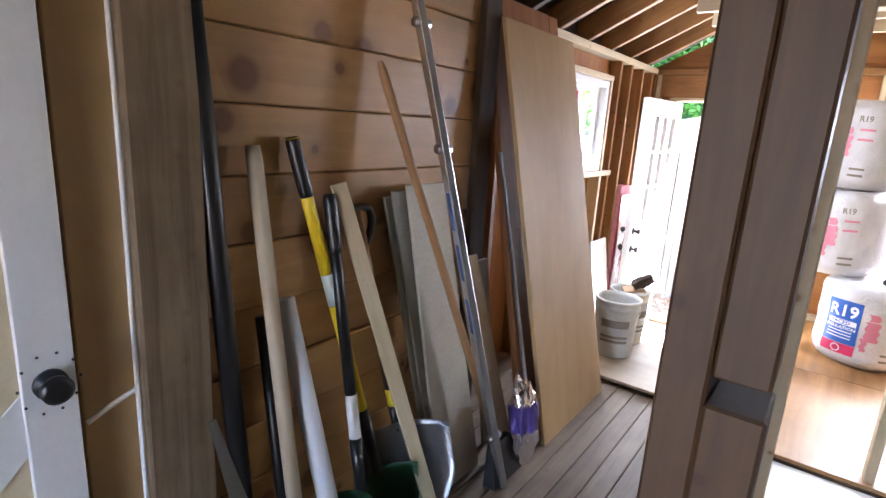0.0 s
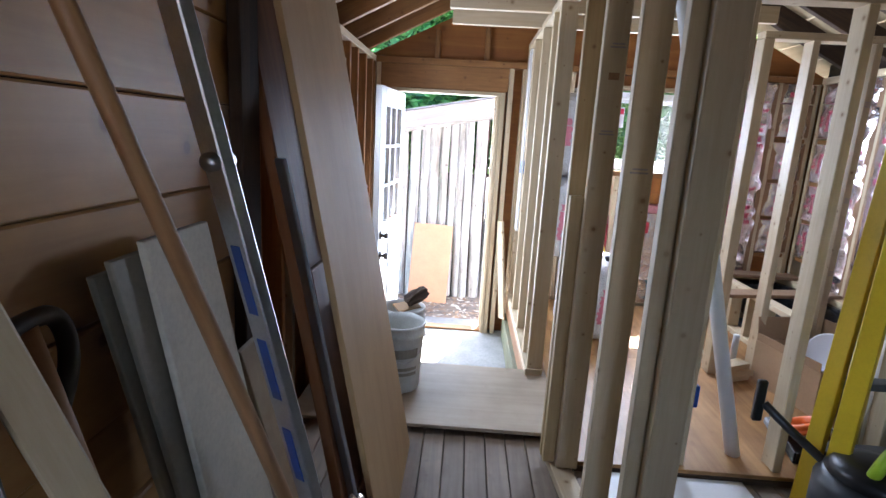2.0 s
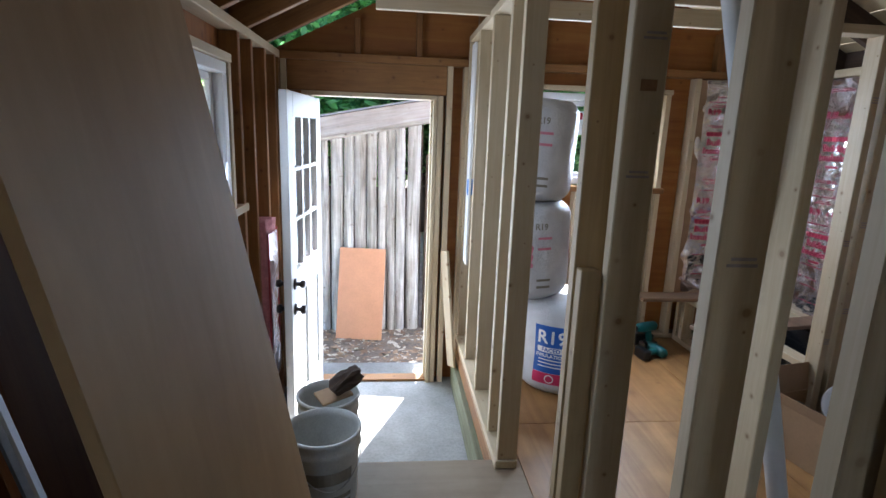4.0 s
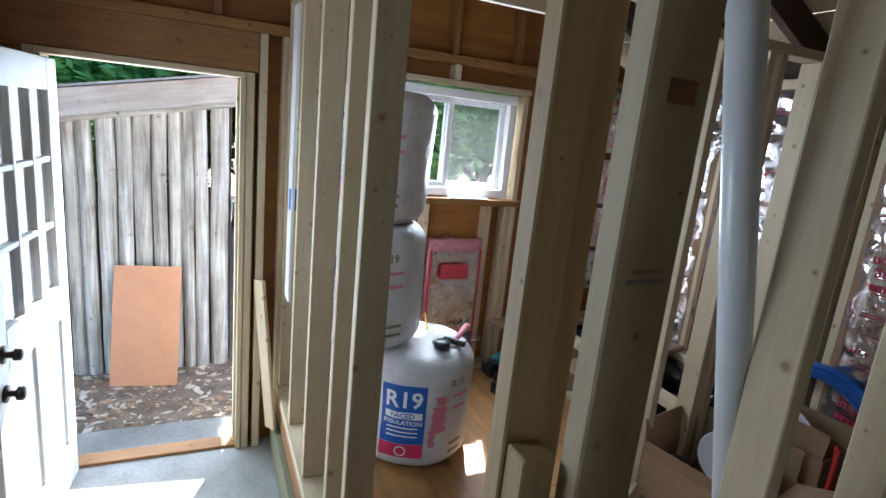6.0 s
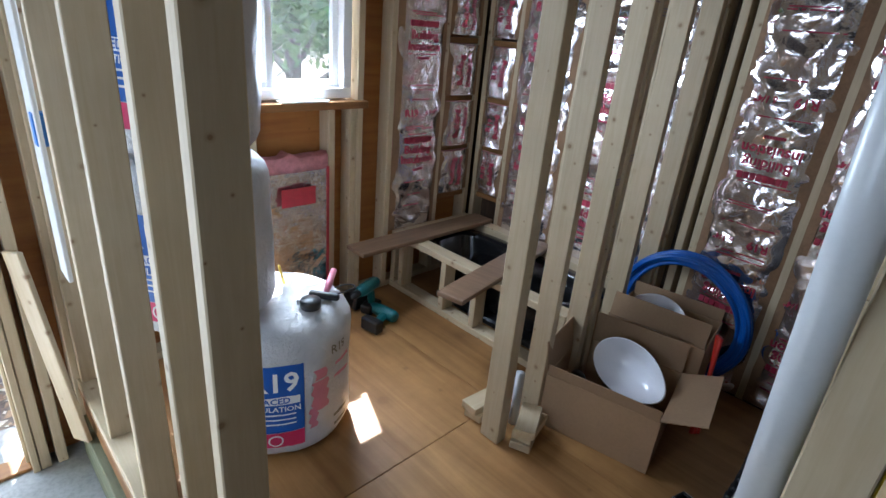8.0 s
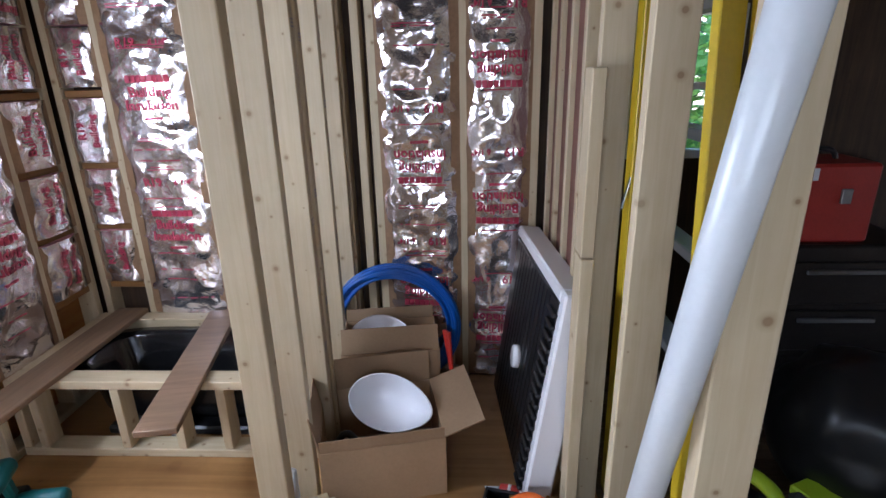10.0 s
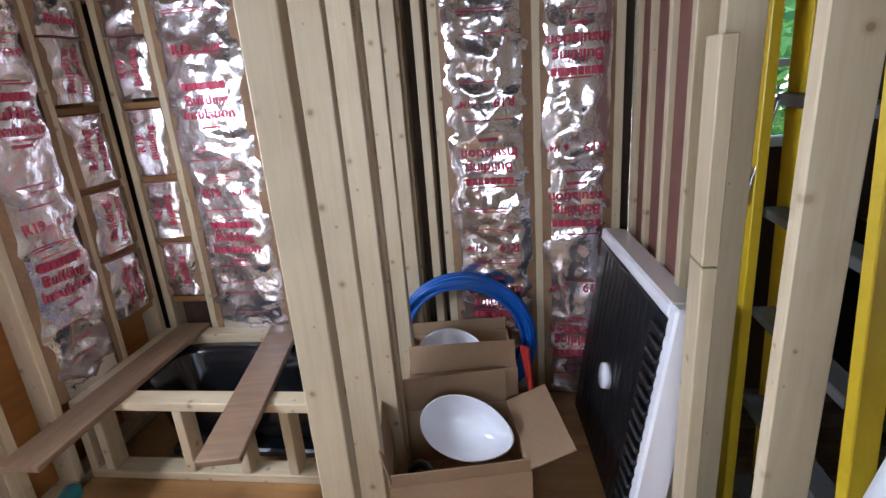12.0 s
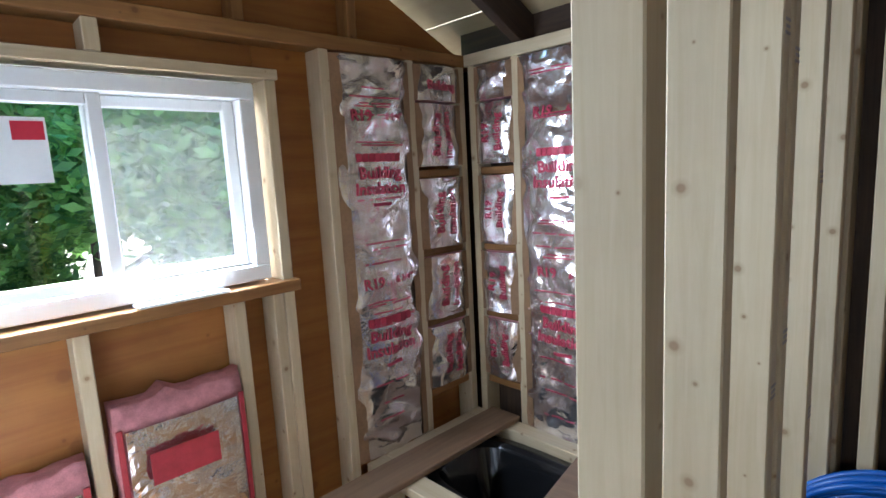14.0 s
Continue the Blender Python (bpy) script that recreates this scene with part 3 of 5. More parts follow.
for zz, r in ((0.80, 0.026), (0.95, 0.022)):
    kn = turned("knob" if r > 0.025 else "deadbolt", (W - 0.065, T, zz), (W - 0.065, T + 0.06, zz), [(0, 0.032), (0.12, 0.032), (0.16, 0.012), (0.5, 0.012), (0.62, r), (0.9, r), (1, r * 0.7)], DKSTEEL, door)
    turned("knob" if r > 0.025 else "deadbolt", (W - 0.065, 0, zz), (W - 0.065, -0.06, zz), [(0, 0.032), (0.12, 0.032), (0.16, 0.012), (0.5, 0.012), (0.62, r), (0.9, r), (1, r * 0.7)], DKSTEEL, door)

# ---------------------------------------------------------------- foil-faced insulation
FOIL, ft, fb = nodes_of("crinkled_foil")
fv = coords(ft, (1, 1, 1))
fn = tex_noise(ft, fv, 16, 3, 0.5, 1.2)
ft.links.new(ramp(ft, tex_noise(ft, fv, 5, 3), [(0.3, (0.66, 0.60, 0.61)), (0.7, (0.88, 0.85, 0.87))]), fb.inputs["Base Color"])
fb.inputs["Metallic"].default_value = 0.92
ft.links.new(ramp(ft, tex_noise(ft, fv, 9, 3), [(0.3, (0.08,) * 3), (0.7, (0.20,) * 3)]), fb.inputs["Roughness"])
bump(ft, fb, fn, 0.3, 0.014)
KRAFTTAN = plain("kraft_flange", (0.30, 0.17, 0.085), 0.7, 0, 0.3)
PINK = plain("pink_fibreglass", (0.72, 0.30, 0.32), 0.95, 0, 0.35, 30, 0.8)
INK = plain("red_print", (0.47, 0.035, 0.075), 0.45, 0.1, 0.1)


def crumple(u, v, seed, w):
    p = Vector((u * 1.0, v * 1.0, seed * 3.7))
    a = noise.noise(p * 4.0)
    q = Vector((p.x * 6 + p.y * 2.5, p.y * 9 - p.x * 2, p.z))
    c = 1 - abs(noise.noise(q + Vector((5, 3, 1))))
    d = 1 - abs(noise.noise(p * 15.0 + Vector((1, 8, 2))))
    puff = max(0.0, 1 - (2 * u / w) ** 4)
    return (0.015 * a + 0.027 * (c - 0.75) + 0.009 * (d - 0.7)) * (0.35 + 0.65 * puff) + 0.016 * puff


def lettering(name, text, size, mat, parent, place, turn=0.0):
    """Printed words as a thin mesh; place maps (u, v) on the sheet to a point."""
    cu = bpy.data.curves.new("words", "FONT")
    cu.body, cu.size, cu.align_x, cu.align_y = text, size, "CENTER", "CENTER"
    cu.resolution_u, cu.offset = 2, size * 0.02
    tmp = bpy.data.objects.new("tmp", cu)
    me = bpy.data.meshes.new_from_object(tmp)
    bpy.data.objects.remove(tmp)
    bm = bmesh.new()
    bm.from_mesh(me)
    bpy.data.meshes.remove(me)
    bmesh.ops.triangulate(bm, faces=bm.faces)
    for _ in range(2):
        long = [e for e in bm.edges if e.calc_length() > 0.014]
        if long:
            bmesh.ops.subdivide_edges(bm, edges=long, cuts=1)
            bmesh.ops.triangulate(bm, faces=bm.faces)
    rot = Matrix.Rotation(radians(turn), 2)
    for v in bm.verts:
        q = rot @ Vector((v.co.x, v.co.y))
        v.co = place(q.x, q.y)
    return part(name, bm, mat, parent)


def foil_batt(w, h, seed, at, prints, torn=True):
    """One faced batt: local x across, z up, -y out of the wall."""
    t = thing("insulation_batt", "crinkled silver foil-faced insulation batt printed in red", "insulation", "insulation batts", at=at)
    nu, nv = max(8, int(w / 0.0125)), max(10, int(h / 0.0125))
    bm = bmesh.new()
    rows = []
    for j in range(nv + 1):
        v = h * j / nv
        wob0, wob1 = 0.022 * noise.noise(Vector((seed, v * 6, 0))), 0.022 * noise.noise(Vector((seed, v * 6, 9)))
        row = []
        for i in range(nu + 1):
            u = -w / 2 + w * i / nu
            uu = u + (wob0 if u < 0 else wob1) * abs(2 * u / w)
            row.append(bm.verts.new((uu, -crumple(u, v, seed, w) - 0.004, v)))
        rows.append(row)
    for j in range(nv):
        for i in range(nu):
            bm.faces.new((rows[j][i], rows[j][i + 1], rows[j + 1][i + 1], rows[j + 1][i]))
    facing = part("foil_facing", bm, FOIL, t, smooth=True)
    slab("fibre", -w / 2 + 0.004, 0.004, 0.0, w / 2 - 0.004, 0.082, h, PINK, t, 0.004)
    for sx in (-1, 1):
        bm = bmesh.new()
        n = int(h / 0.06) + 2
        prev = None
        for k in range(n):
            v = h * k / (n - 1)
            a = sx * (w / 2 - 0.024 + 0.008 * noise.noise(Vector((seed + sx, v * 7, 3))))
            c = sx * (w / 2 + 0.018 + 0.007 * noise.noise(Vector((seed + sx, v * 9, 5))))
            cur = [bm.verts.new((a, -0.012, v)), bm.verts.new((c, -0.003, v))]
            if prev:
                bm.faces.new((prev[0], prev[1], cur[1], cur[0]))
            prev = cur
        part("flange", bm, KRAFTTAN, t, "brown paper flange")
    if h > 1 and prints:
        bm = bmesh.new()
        r = random.Random(int(seed * 10))
        v = 0.06
        while v < h - 0.05:
            if r.random() < 0.18:
                x0, x1 = -w * r.uniform(0.22, 0.36), w * r.uniform(0.1, 0.38)
                k = max(2, int((x1 - x0) / 0.013))
                row = [[bm.verts.new((x0 + (x1 - x0) * q / k, -crumple(x0 + (x1 - x0) * q / k, v + dz, seed, w) - 0.006, v + dz)) for q in range(k + 1)] for dz in (0, 0.0045)]
                for q in range(k):
                    if r.random() < 0.86:
                        bm.faces.new((row[0][q], row[0][q + 1], row[1][q + 1], row[1][q]))
            v += r.choice((0.011, 0.011, 0.012, 0.03))
        tagged(part("fine_print", bm, INK, facing), kind="stuff")
    for text, u, v, size, turn in prints:
        if text == "bar":
            bm = bmesh.new()
            k = 8
            for a in range(k):
                xs = (u - size * 2.2 + a * size * 4.4 / k, u - size * 2.2 + (a + 0.86) * size * 4.4 / k)
                q = [bm.verts.new((x, -crumple(x, z, seed, w) - 0.0075, z)) for x, z in ((xs[0], v - size * 0.32), (xs[1], v - size * 0.32), (xs[1], v + size * 0.32), (xs[0], v + size * 0.32))]
                bm.faces.new(q)
            part("print", bm, INK, facing)
        else:
            lettering("print", text, size, INK, facing, lambda a, b, u=u, v=v: Vector((u + a, -crumple(u + a, v + b, seed, w) - 0.0075, v + b)), turn)
    return t


def standard_prints(h, top, flip=False, step=0.62, size=0.062):
    out = []
    z = top
    tn = 180 if flip else 0
    sg = -1 if flip else 1
    while z > 0.10:
        if z < h - 0.05:
            out.append(("R19", -0.07 * sg, z, size * 0.9, tn))
            out.append(('6 1/4"', 0.08 * sg, z, size * 0.6, tn))
        for k, word in enumerate(("bar", "Building", "Insulation", "bar")):
            zz = z - 0.15 - 0.058 * (3 - k if flip else k)
            if 0.05 < zz < h - 0.05:
                out.append((word, 0.0, zz, size if word != "bar" else size * (0.75 if k == 0 else 0.3), tn))
        z -= step
    return out


north = lambda x, z: pose(x, END + 0.004, z)
east = lambda y, z: pose(EAST + 0.004, y, z, 0, 0, -90)
foil_batt(0.325, 1.52, 1.0, north(1.815, 0.72), standard_prints(1.52, 1.31))
for z0, z1, sd in ((2.10, 2.24, 2.1), (1.84, 2.09, 2.3), (1.50, 1.79, 2.5), (1.20, 1.465, 2.7), (0.90, 1.165, 2.9)):
    foil_batt(0.235, z1 - z0, sd, north(2.147, z0), [("Building", -0.03, (z1 - z0) / 2, 0.055, 90), ("Insulation", 0.035, (z1 - z0) / 2, 0.05, 90)] if z1 - z0 > 0.2 else [("Building", 0, 0.06, 0.05, 0)])
    foil_batt(0.175, z1 - z0, sd + 20, east(4.622, z0), [("R19", -0.03, (z1 - z0) / 2, 0.05, 90), ("Building", 0.03, (z1 - z0) / 2, 0.048, 90)] if z1 - z0 > 0.2 else [])
for z in (1.81, 1.482, 1.182, 0.87):
    slab("blocking", 2.03, END + 0.01, z - 0.016, 2.268, END + 0.088, z + 0.016, TAN["x"], wn_)
    slab("blocking", EAST + 0.01, 4.532, z - 0.016, EAST + 0.088, 4.715, z + 0.016, TAN["y"], we)
foil_batt(0.365, 1.52, 4.0, east(4.298, 0.72), standard_prints(1.52, 1.30))
foil_batt(0.355, 1.52, 5.0, east(3.884, 0.72), standard_prints(1.52, 1.1))
foil_batt(0.20, 1.88, 5.6, east(3.56, 0.36), [])
foil_batt(0.335, 1.88, 6.0, east(3.09, 0.36), standard_prints(1.88, 1.36, True))
foil_batt(0.262, 1.88, 7.0, east(2.731, 0.36), standard_prints(1.88, 1.78, True))


DULLRED = plain("dull_red_print", (0.45, 0.035, 0.05), 0.5, 0, 0.3, 30)


def stuffed_batt(w, h, seed, at, label_bar=True, flat=False):
    """A batt stood in an open bay with torn pink fibre at its top."""
    t = thing("insulation_batt", "foil-faced batt with torn pink fibre along its top", "insulation", "insulation batts", at=at)
    bm = bmesh.new()
    bmesh.ops.create_grid(bm, x_segments=int(w / 0.02), y_segments=int(h / 0.02), size=0.5)
    for v in bm.verts:
        u, z = v.co.x * (w - 0.05), (v.co.y + 0.5) * (h - 0.07)
        v.co = Vector((u, -crumple(u, z, seed, w) * 0.5 - 0.07, z))
    part("foil_facing", bm, FOIL, t)
    bm = box(bmesh.new(), -w / 2, -0.058, 0, w / 2, 0.02, h, 0.0)
    bmesh.ops.subdivide_edges(bm, edges=bm.edges, cuts=9, use_grid_fill=True)
    for v in bm.verts:
        n = noise.noise_vector(v.co * 17 + Vector((seed, 0, 0)))
        v.co += n * 0.016
        v.co.z += (0.03 * noise.noise(Vector((v.co.x * 14, seed, 0)))) if v.co.z > h - 0.05 else 0
        v.co.z = max(v.co.z, 0)
    part("fibre", bm, PINK, t, smooth=True)
    if label_bar:
        slab("label", -w * 0.30, -0.098, h * 0.72, w * 0.22, -0.0965, h * 0.83, DULLRED, t, 0.0, "red label")
    for sx in (-1, 1):
        slab("red_edge", sx * (w / 2 - 0.012) - 0.008, -0.074, 0.02, sx * (w / 2 - 0.012) + 0.008, -0.066, h - 0.06, DULLRED, t, 0.002, "red paper edge")
    return t


stuffed_batt(0.36, 0.84, 8.0, pose(1.035, END + 0.05, Z_ROOM + 0.04))
stuffed_batt(0.27, 0.72, 9.0, pose(0.655, END + 0.05, Z_ROOM + 0.04), False)
stuffed_batt(0.25, 0.95, 10.0, pose(WEST - 0.03, 4.235, 0.35, 0, 0, 90), False)

# ---------------------------------------------------------------- the hall
def prism(name, corners_a, corners_b, mat, parent=None, label="", bev=0.002):
    """A sheet given by its four front and four rear corners."""
    c = sum((Vector(p) for p in corners_a + corners_b), Vector()) / 8
    bm = bmesh.new()
    a = [bm.verts.new(Vector(p) - c) for p in corners_a]
    b = [bm.verts.new(Vector(p) - c) for p in corners_b]
    bm.faces.new(a)
    bm.faces.new(b[::-1])
    for k in range(4):
        bm.faces.new((a[k], b[k], b[(k + 1) % 4], a[(k + 1) % 4]))
    bmesh.ops.recalc_face_normals(bm, faces=bm.faces)
    if bev:
        bmesh.ops.bevel(bm, geom=bm.edges[:], offset=bev, segments=1, affect="EDGES")
    return part(name, bm, mat, parent, label, Matrix.Translation(c))


def leaning_sheet(name, lower, upper, z0, z1, x0, x1, thick, mat, label, category):
    """A sheet that leans on the west wall: lower and upper are its y spans."""
    f = [(x0, lower[0], z0), (x0, lower[1], z0), (x1, upper[1], z1), (x1, upper[0], z1)]
    r = [(x - thick, y, z) for x, y, z in f]
    return tagged(prism(name, f, r, mat), label, category)


leaning_sheet("plywood_sheet", (1.78, 2.49), (1.66, 2.31), Z_PLANK + 0.001, 2.15, -0.60, -0.925, 0.02, SHEETPLY, "tall tan plywood sheet leaning against the side wall", "plywood sheet")
OFFWHITE = plain("primed_board", (0.56, 0.515, 0.42), 0.7, 0, 0.2)
GREYPANEL = plain("grey_panel", (0.24, 0.215, 0.165), 0.6, 0, 0.2)
leaning_sheet("grey_board", (1.19, 1.27), (1.03, 1.11), Z_PLANK + 0.001, 1.47, -0.80, -0.955, 0.012, GREYPANEL, "narrow grey board standing in a stack against the boards", "board")
leaning_sheet("grey_board", (1.20, 1.30), (1.05, 1.15), Z_PLANK + 0.001, 1.49, -0.785, -0.94, 0.012, GREYPANEL, "narrow grey board standing in a stack against the boards", "board")
leaning_sheet("panel_offcut", (1.20, 1.47), (1.11, 1.32), Z_PLANK + 0.001, 1.51, -0.76, -0.925, 0.014, OFFWHITE, "off-white panel offcut leaning against the boards", "panel")
leaning_sheet("small_panel", (1.56, 1.72), (1.40, 1.55), Z_PLANK + 0.001, 1.20, -0.74, -0.90, 0.014, PALEPLY, "pale plywood offcut leaning behind the level", "panel")
leaning_sheet("small_panel", (1.60, 1.70), (1.60, 1.70), Z_PLANK + 0.001, 1.15, -0.82, -0.94, 0.014, GREYPANEL, "grey panel offcut leaning by the corner post", "panel")

pd = thing("panel_door", "brown panelled door slab leaning behind a plywood sheet", "door", at=pose(-0.675, 1.72, Z_PLANK + 0.002, 0, 0, 90) @ pose(0, 0, 0, -11, 0, 0))
DOORWOOD = wood("door_pine", (0.34, 0.15, 0.055), (0.50, 0.25, 0.10), "z", 40, 0.45, 0.2, 0.05, 0.2)
for a, b, c, d in ((0, 0, 0.1, 2.0), (0.56, 0, 0.66, 2.0), (0.101, 0, 0.559, 0.2), (0.101, 0.85, 0.559, 0.99), (0.101, 1.86, 0.559, 2.0), (0.28, 0.201, 0.38, 0.849), (0.28, 0.991, 0.38, 1.859)):
    slab("rail" if c - a > 0.3 else "stile", a, 0, b, c, 0.036, d, DOORWOOD, pd, 0.004)
for a, c in ((0.101, 0.279), (0.381, 0.559)):
    for b, d in ((0.201, 0.849), (0.991, 1.859)):
        slab("panel", a, 0.01, b, c, 0.026, d, DOORWOOD, pd, 0.006)
tagged(stick("metal_strip", (-0.655, 1.76, 0.315), (-0.90, 1.665, 1.62), 0.075, 0.012, plain("galvanised_strip", (0.42, 0.44, 0.48), 0.4, 0.85, 0.2), None, 15), "bluish galvanised metal strip leaning behind the plywood sheet", "metal strip")

BLUE = plain("blue_plastic", (0.02, 0.07, 0.30), 0.3, 0, 0.1)
ALU = plain("worn_aluminium", (0.55, 0.57, 0.60), 0.33, 0.9, 0.2, 12)
lev = thing("spirit_level", "long aluminium spirit level with blue vials leaning against the wall", "level")
P, Q = Vector((-0.614, 1.419, Z_PLANK + 0.001)), Vector((-0.915, 1.08, 2.16))
ax = (Q - P).normalized()
stick("beam", P, Q, 0.055, 0.026, ALU, lev, 10)
for s in (0.36, 0.47, 0.57):
    stick("vial_block", P + ax * (s * 1.9), P + ax * (s * 1.9 + 0.14), 0.030, 0.029, BLUE, lev, 10, label="blue vial block")
for s in (0.12, 0.72, 0.93):
    c = P + ax * (s * 1.9)
    turned("end_hole", c + Vector((0.0, -0.034, 0)), c + Vector((0, 0.034, 0)), [(0, 0.016), (1, 0.016)], STEEL, lev, 12)

HANDLE = wood("ash_handle", (0.42, 0.25, 0.12), (0.58, 0.38, 0.20), "z", 60, 0.45, 0.1, 0.05, 0.2)
PALEPOLE = wood("pale_pole", (0.50, 0.43, 0.32), (0.64, 0.57, 0.45), "z", 60, 0.6, 0.05, 0.05, 0.3)
YELLOW = plain("yellow_fibreglass", (0.72, 0.50, 0.015), 0.4, 0, 0.1)
LIME = plain("lime_plastic", (0.42, 0.62, 0.02), 0.4, 0, 0.08)
REDP = plain("red_paint", (0.45, 0.03, 0.02), 0.45, 0, 0.2)
PVC = plain("white_pvc", (0.60, 0.62, 0.635), 0.3, 0, 0.05)

br = thing("broom", "long wooden broom handle with a red-painted end leaning on the boards", "broom")
P, Q = Vector((-0.682, 1.458, Z_PLANK + 0.14)), Vector((-0.955, 0.985, 1.90))
turned("handle", P, Q, [(0, 0.0155), (0.95, 0.0155), (0.985, 0.014), (1, 0.008)], HANDLE, br)
turned("ferrule", P + (Q - P) * 0.005, P + (Q - P) * 0.075, [(0, 0.017), (1, 0.0165)], REDP, br, label="red painted ferrule")
prism("bristles", [(-0.61, 1.36, 0.312), (-0.61, 1.60, 0.312), (-0.66, 1.54, 0.47), (-0.66, 1.40, 0.47)], [(-0.67, 1.36, 0.312), (-0.67, 1.60, 0.312), (-0.69, 1.54, 0.47), (-0.69, 1.40, 0.47)], BLACK, br)
tagged(turned("wooden_pole", (-0.76, 0.532, 0.47), (-0.96, 0.535, 1.64), [(0, 0.021), (0.97, 0.021), (1, 0.018)], PALEPOLE), "pale round wooden pole leaning against the boards", "pole")
tagged(turned("drain_pipe", (-0.70, 0.66, Z_PLANK), (-0.93, 0.603, 1.22), [(0, 0.030), (0.999, 0.030), (1, 0.026)], PVC), "short white plastic pipe leaning against the boards", "pipe")
tagged(turned("black_bar", (-0.86, 0.575, Z_PLANK), (-0.965, 0.555, 1.17), [(0, 0.018), (1, 0.018)], BLACK), "black bar leaning against the boards", "bar")
tagged(turned("vent_pipe", (-0.905, 0.47, Z_PLANK), (-0.93, 0.33, 2.52), [(0, 0.026), (1, 0.026)], BLACK, None, 20), "black plastic riser pipe along the wall", "pipe")
tagged(stick("lath", (-0.635, 1.03, Z_PLANK + 0.002), (-0.93, 0.799, 1.533), 0.012, 0.05, NEW["z"], None, 25), "thin pale pine lath leaning among the tools", "lath")


def shovel(name, label, foot, top, sections, blade_mat, grip, blade_w, blade_h, parts_group="garden tools"):
    t = thing(name, label, "shovel", parts_group)
    foot, top = Vector(foot), Vector(top)
    way = (top - foot).normalized()
    sock = foot + way * (blade_h * 0.92)
    ln = (top - sock).length
    for a, b, r, m, nm in sections:
        turned(nm, sock + way * ln * a, sock + way * ln * b, [(0, r), (1, r)], m, t)
    if grip:
        turned("grip", top - way * 0.17, top + way * 0.004, [(0, 0.018), (0.1, 0.021), (0.9, 0.021), (1, 0.017)], BLACK, t, label="black rubber grip")
    else:
        side = way.cross(Vector((1, 0, 0))).normalized()
        tube("d_grip", [top - way * 0.12, top - way * 0.08 + side * 0.05, top + side * 0.06, top + way * 0.01, top - side * 0.06, top - way * 0.08 - side * 0.05, top - way * 0.12], 0.013, BLACK, t, "black D-shaped grip")
    bm = bmesh.new()
    n, k = 12, 14
    rows = []
    for j in range(k + 1):
        s = j / k
        half = blade_w / 2 * (0.55 + 0.45 * min(1, s * 2.2)) * (1 - 0.75 * max(0, (0.22 - s) / 0.22) ** 2 if blade_w < 0.24 else 1)
        rows.append([bm.verts.new((half * (2 * i / n - 1), 0.055 * (2 * i / n - 1) ** 2 * (0.3 + s) + 0.02 * s * s, blade_h * (s if blade_w >= 0.24 else s))) for i in range(n + 1)])
    for j in range(k):
        for i in range(n):
            bm.faces.new((rows[j][i], rows[j][i + 1], rows[j + 1][i + 1], rows[j + 1][i]))
    bmesh.ops.solidify(bm, geom=bm.faces[:], thickness=0.003)
    m = Matrix.Translation(foot) @ way.to_track_quat("Z", "Y").to_matrix().to_4x4() @ pose(0, 0, 0, 0, 0, -70)
    part("blade", bm, blade_mat, t, "", m, True)
    return t


GREENP = plain("dark_green_paint", (0.015, 0.09, 0.035), 0.4, 0.2, 0.3)
shovel("shovel", "round-point shovel with a yellow shaft and black grip", (-0.76, 0.93, Z_PLANK), (-0.97, 0.664, 1.66), [(0, 0.22, 0.020, BLACK, "collar"), (0.22, 0.55, 0.0185, YELLOW, "shaft"), (0.55, 0.64, 0.0192, plain("grey_sticker", (0.5, 0.55, 0.5), 0.5), "sticker"), (0.64, 1, 0.0185, YELLOW, "shaft")], GREENP, True, 0.22, 0.30)
shovel("shovel", "shovel with a black shaft leaning among the tools", (-0.71, 0.76, Z_PLANK), (-0.93, 0.765, 1.50), [(0, 0.2, 0.019, BLACK, "collar"), (0.2, 0.35, 0.0185, WHITE, "sticker"), (0.35, 1, 0.018, BLACK, "shaft")], GREENP, True, 0.21, 0.30)
shovel("shovel", "short shovel with a wooden shaft and a D-shaped grip", (-0.74, 1.02, Z_PLANK), (-0.95, 0.897, 1.44), [(0, 0.12, 0.018, BLACK, "collar"), (0.12, 0.2, 0.0185, YELLOW, "band"), (0.2, 0.36, 0.0175, BLACK, "band"), (0.36, 0.44, 0.0175, YELLOW, "band"), (0.44, 1, 0.016, HANDLE, "shaft")], ALU, False, 0.34, 0.42)
saw = thing("hand_saw", "steel hand saw blade standing by the black pipe", "saw")
prism("blade", [(-0.66, 0.38, 0.32), (-0.66, 0.47, 0.32), (-0.85, 0.345, 0.99), (-0.85, 0.325, 0.99)], [(-0.664, 0.38, 0.32), (-0.664, 0.47, 0.32), (-0.854, 0.345, 0.99), (-0.854, 0.325, 0.99)], STEEL, saw, bev=0.0)
bag = thing("torn_foil_bag", "crumpled silver bag with purple print on the plank floor", "bag")
bm = bmesh.new()
bmesh.ops.create_icosphere(bm, subdivisions=4, radius=1)
for v in bm.verts:
    n = noise.noise(v.co * 2.3) * 0.25 + (1 - abs(noise.noise(v.co * 5.1))) * 0.2
    v.co = Vector((v.co.x * 0.055, v.co.y * 0.075, v.co.z * 0.185)) * (0.85 + n)
zmin = min(v.co.z for v in bm.verts)
part("bag_skin", bm, FOIL, bag, "", pose(-0.635, 1.60, Z_PLANK - zmin + 0.002, 0, -10, 0))
PURPLE = plain("purple_print", (0.08, 0.05, 0.24), 0.4, 0.3)
bm = bmesh.new()
bmesh.ops.create_icosphere(bm, subdivisions=4, radius=1)
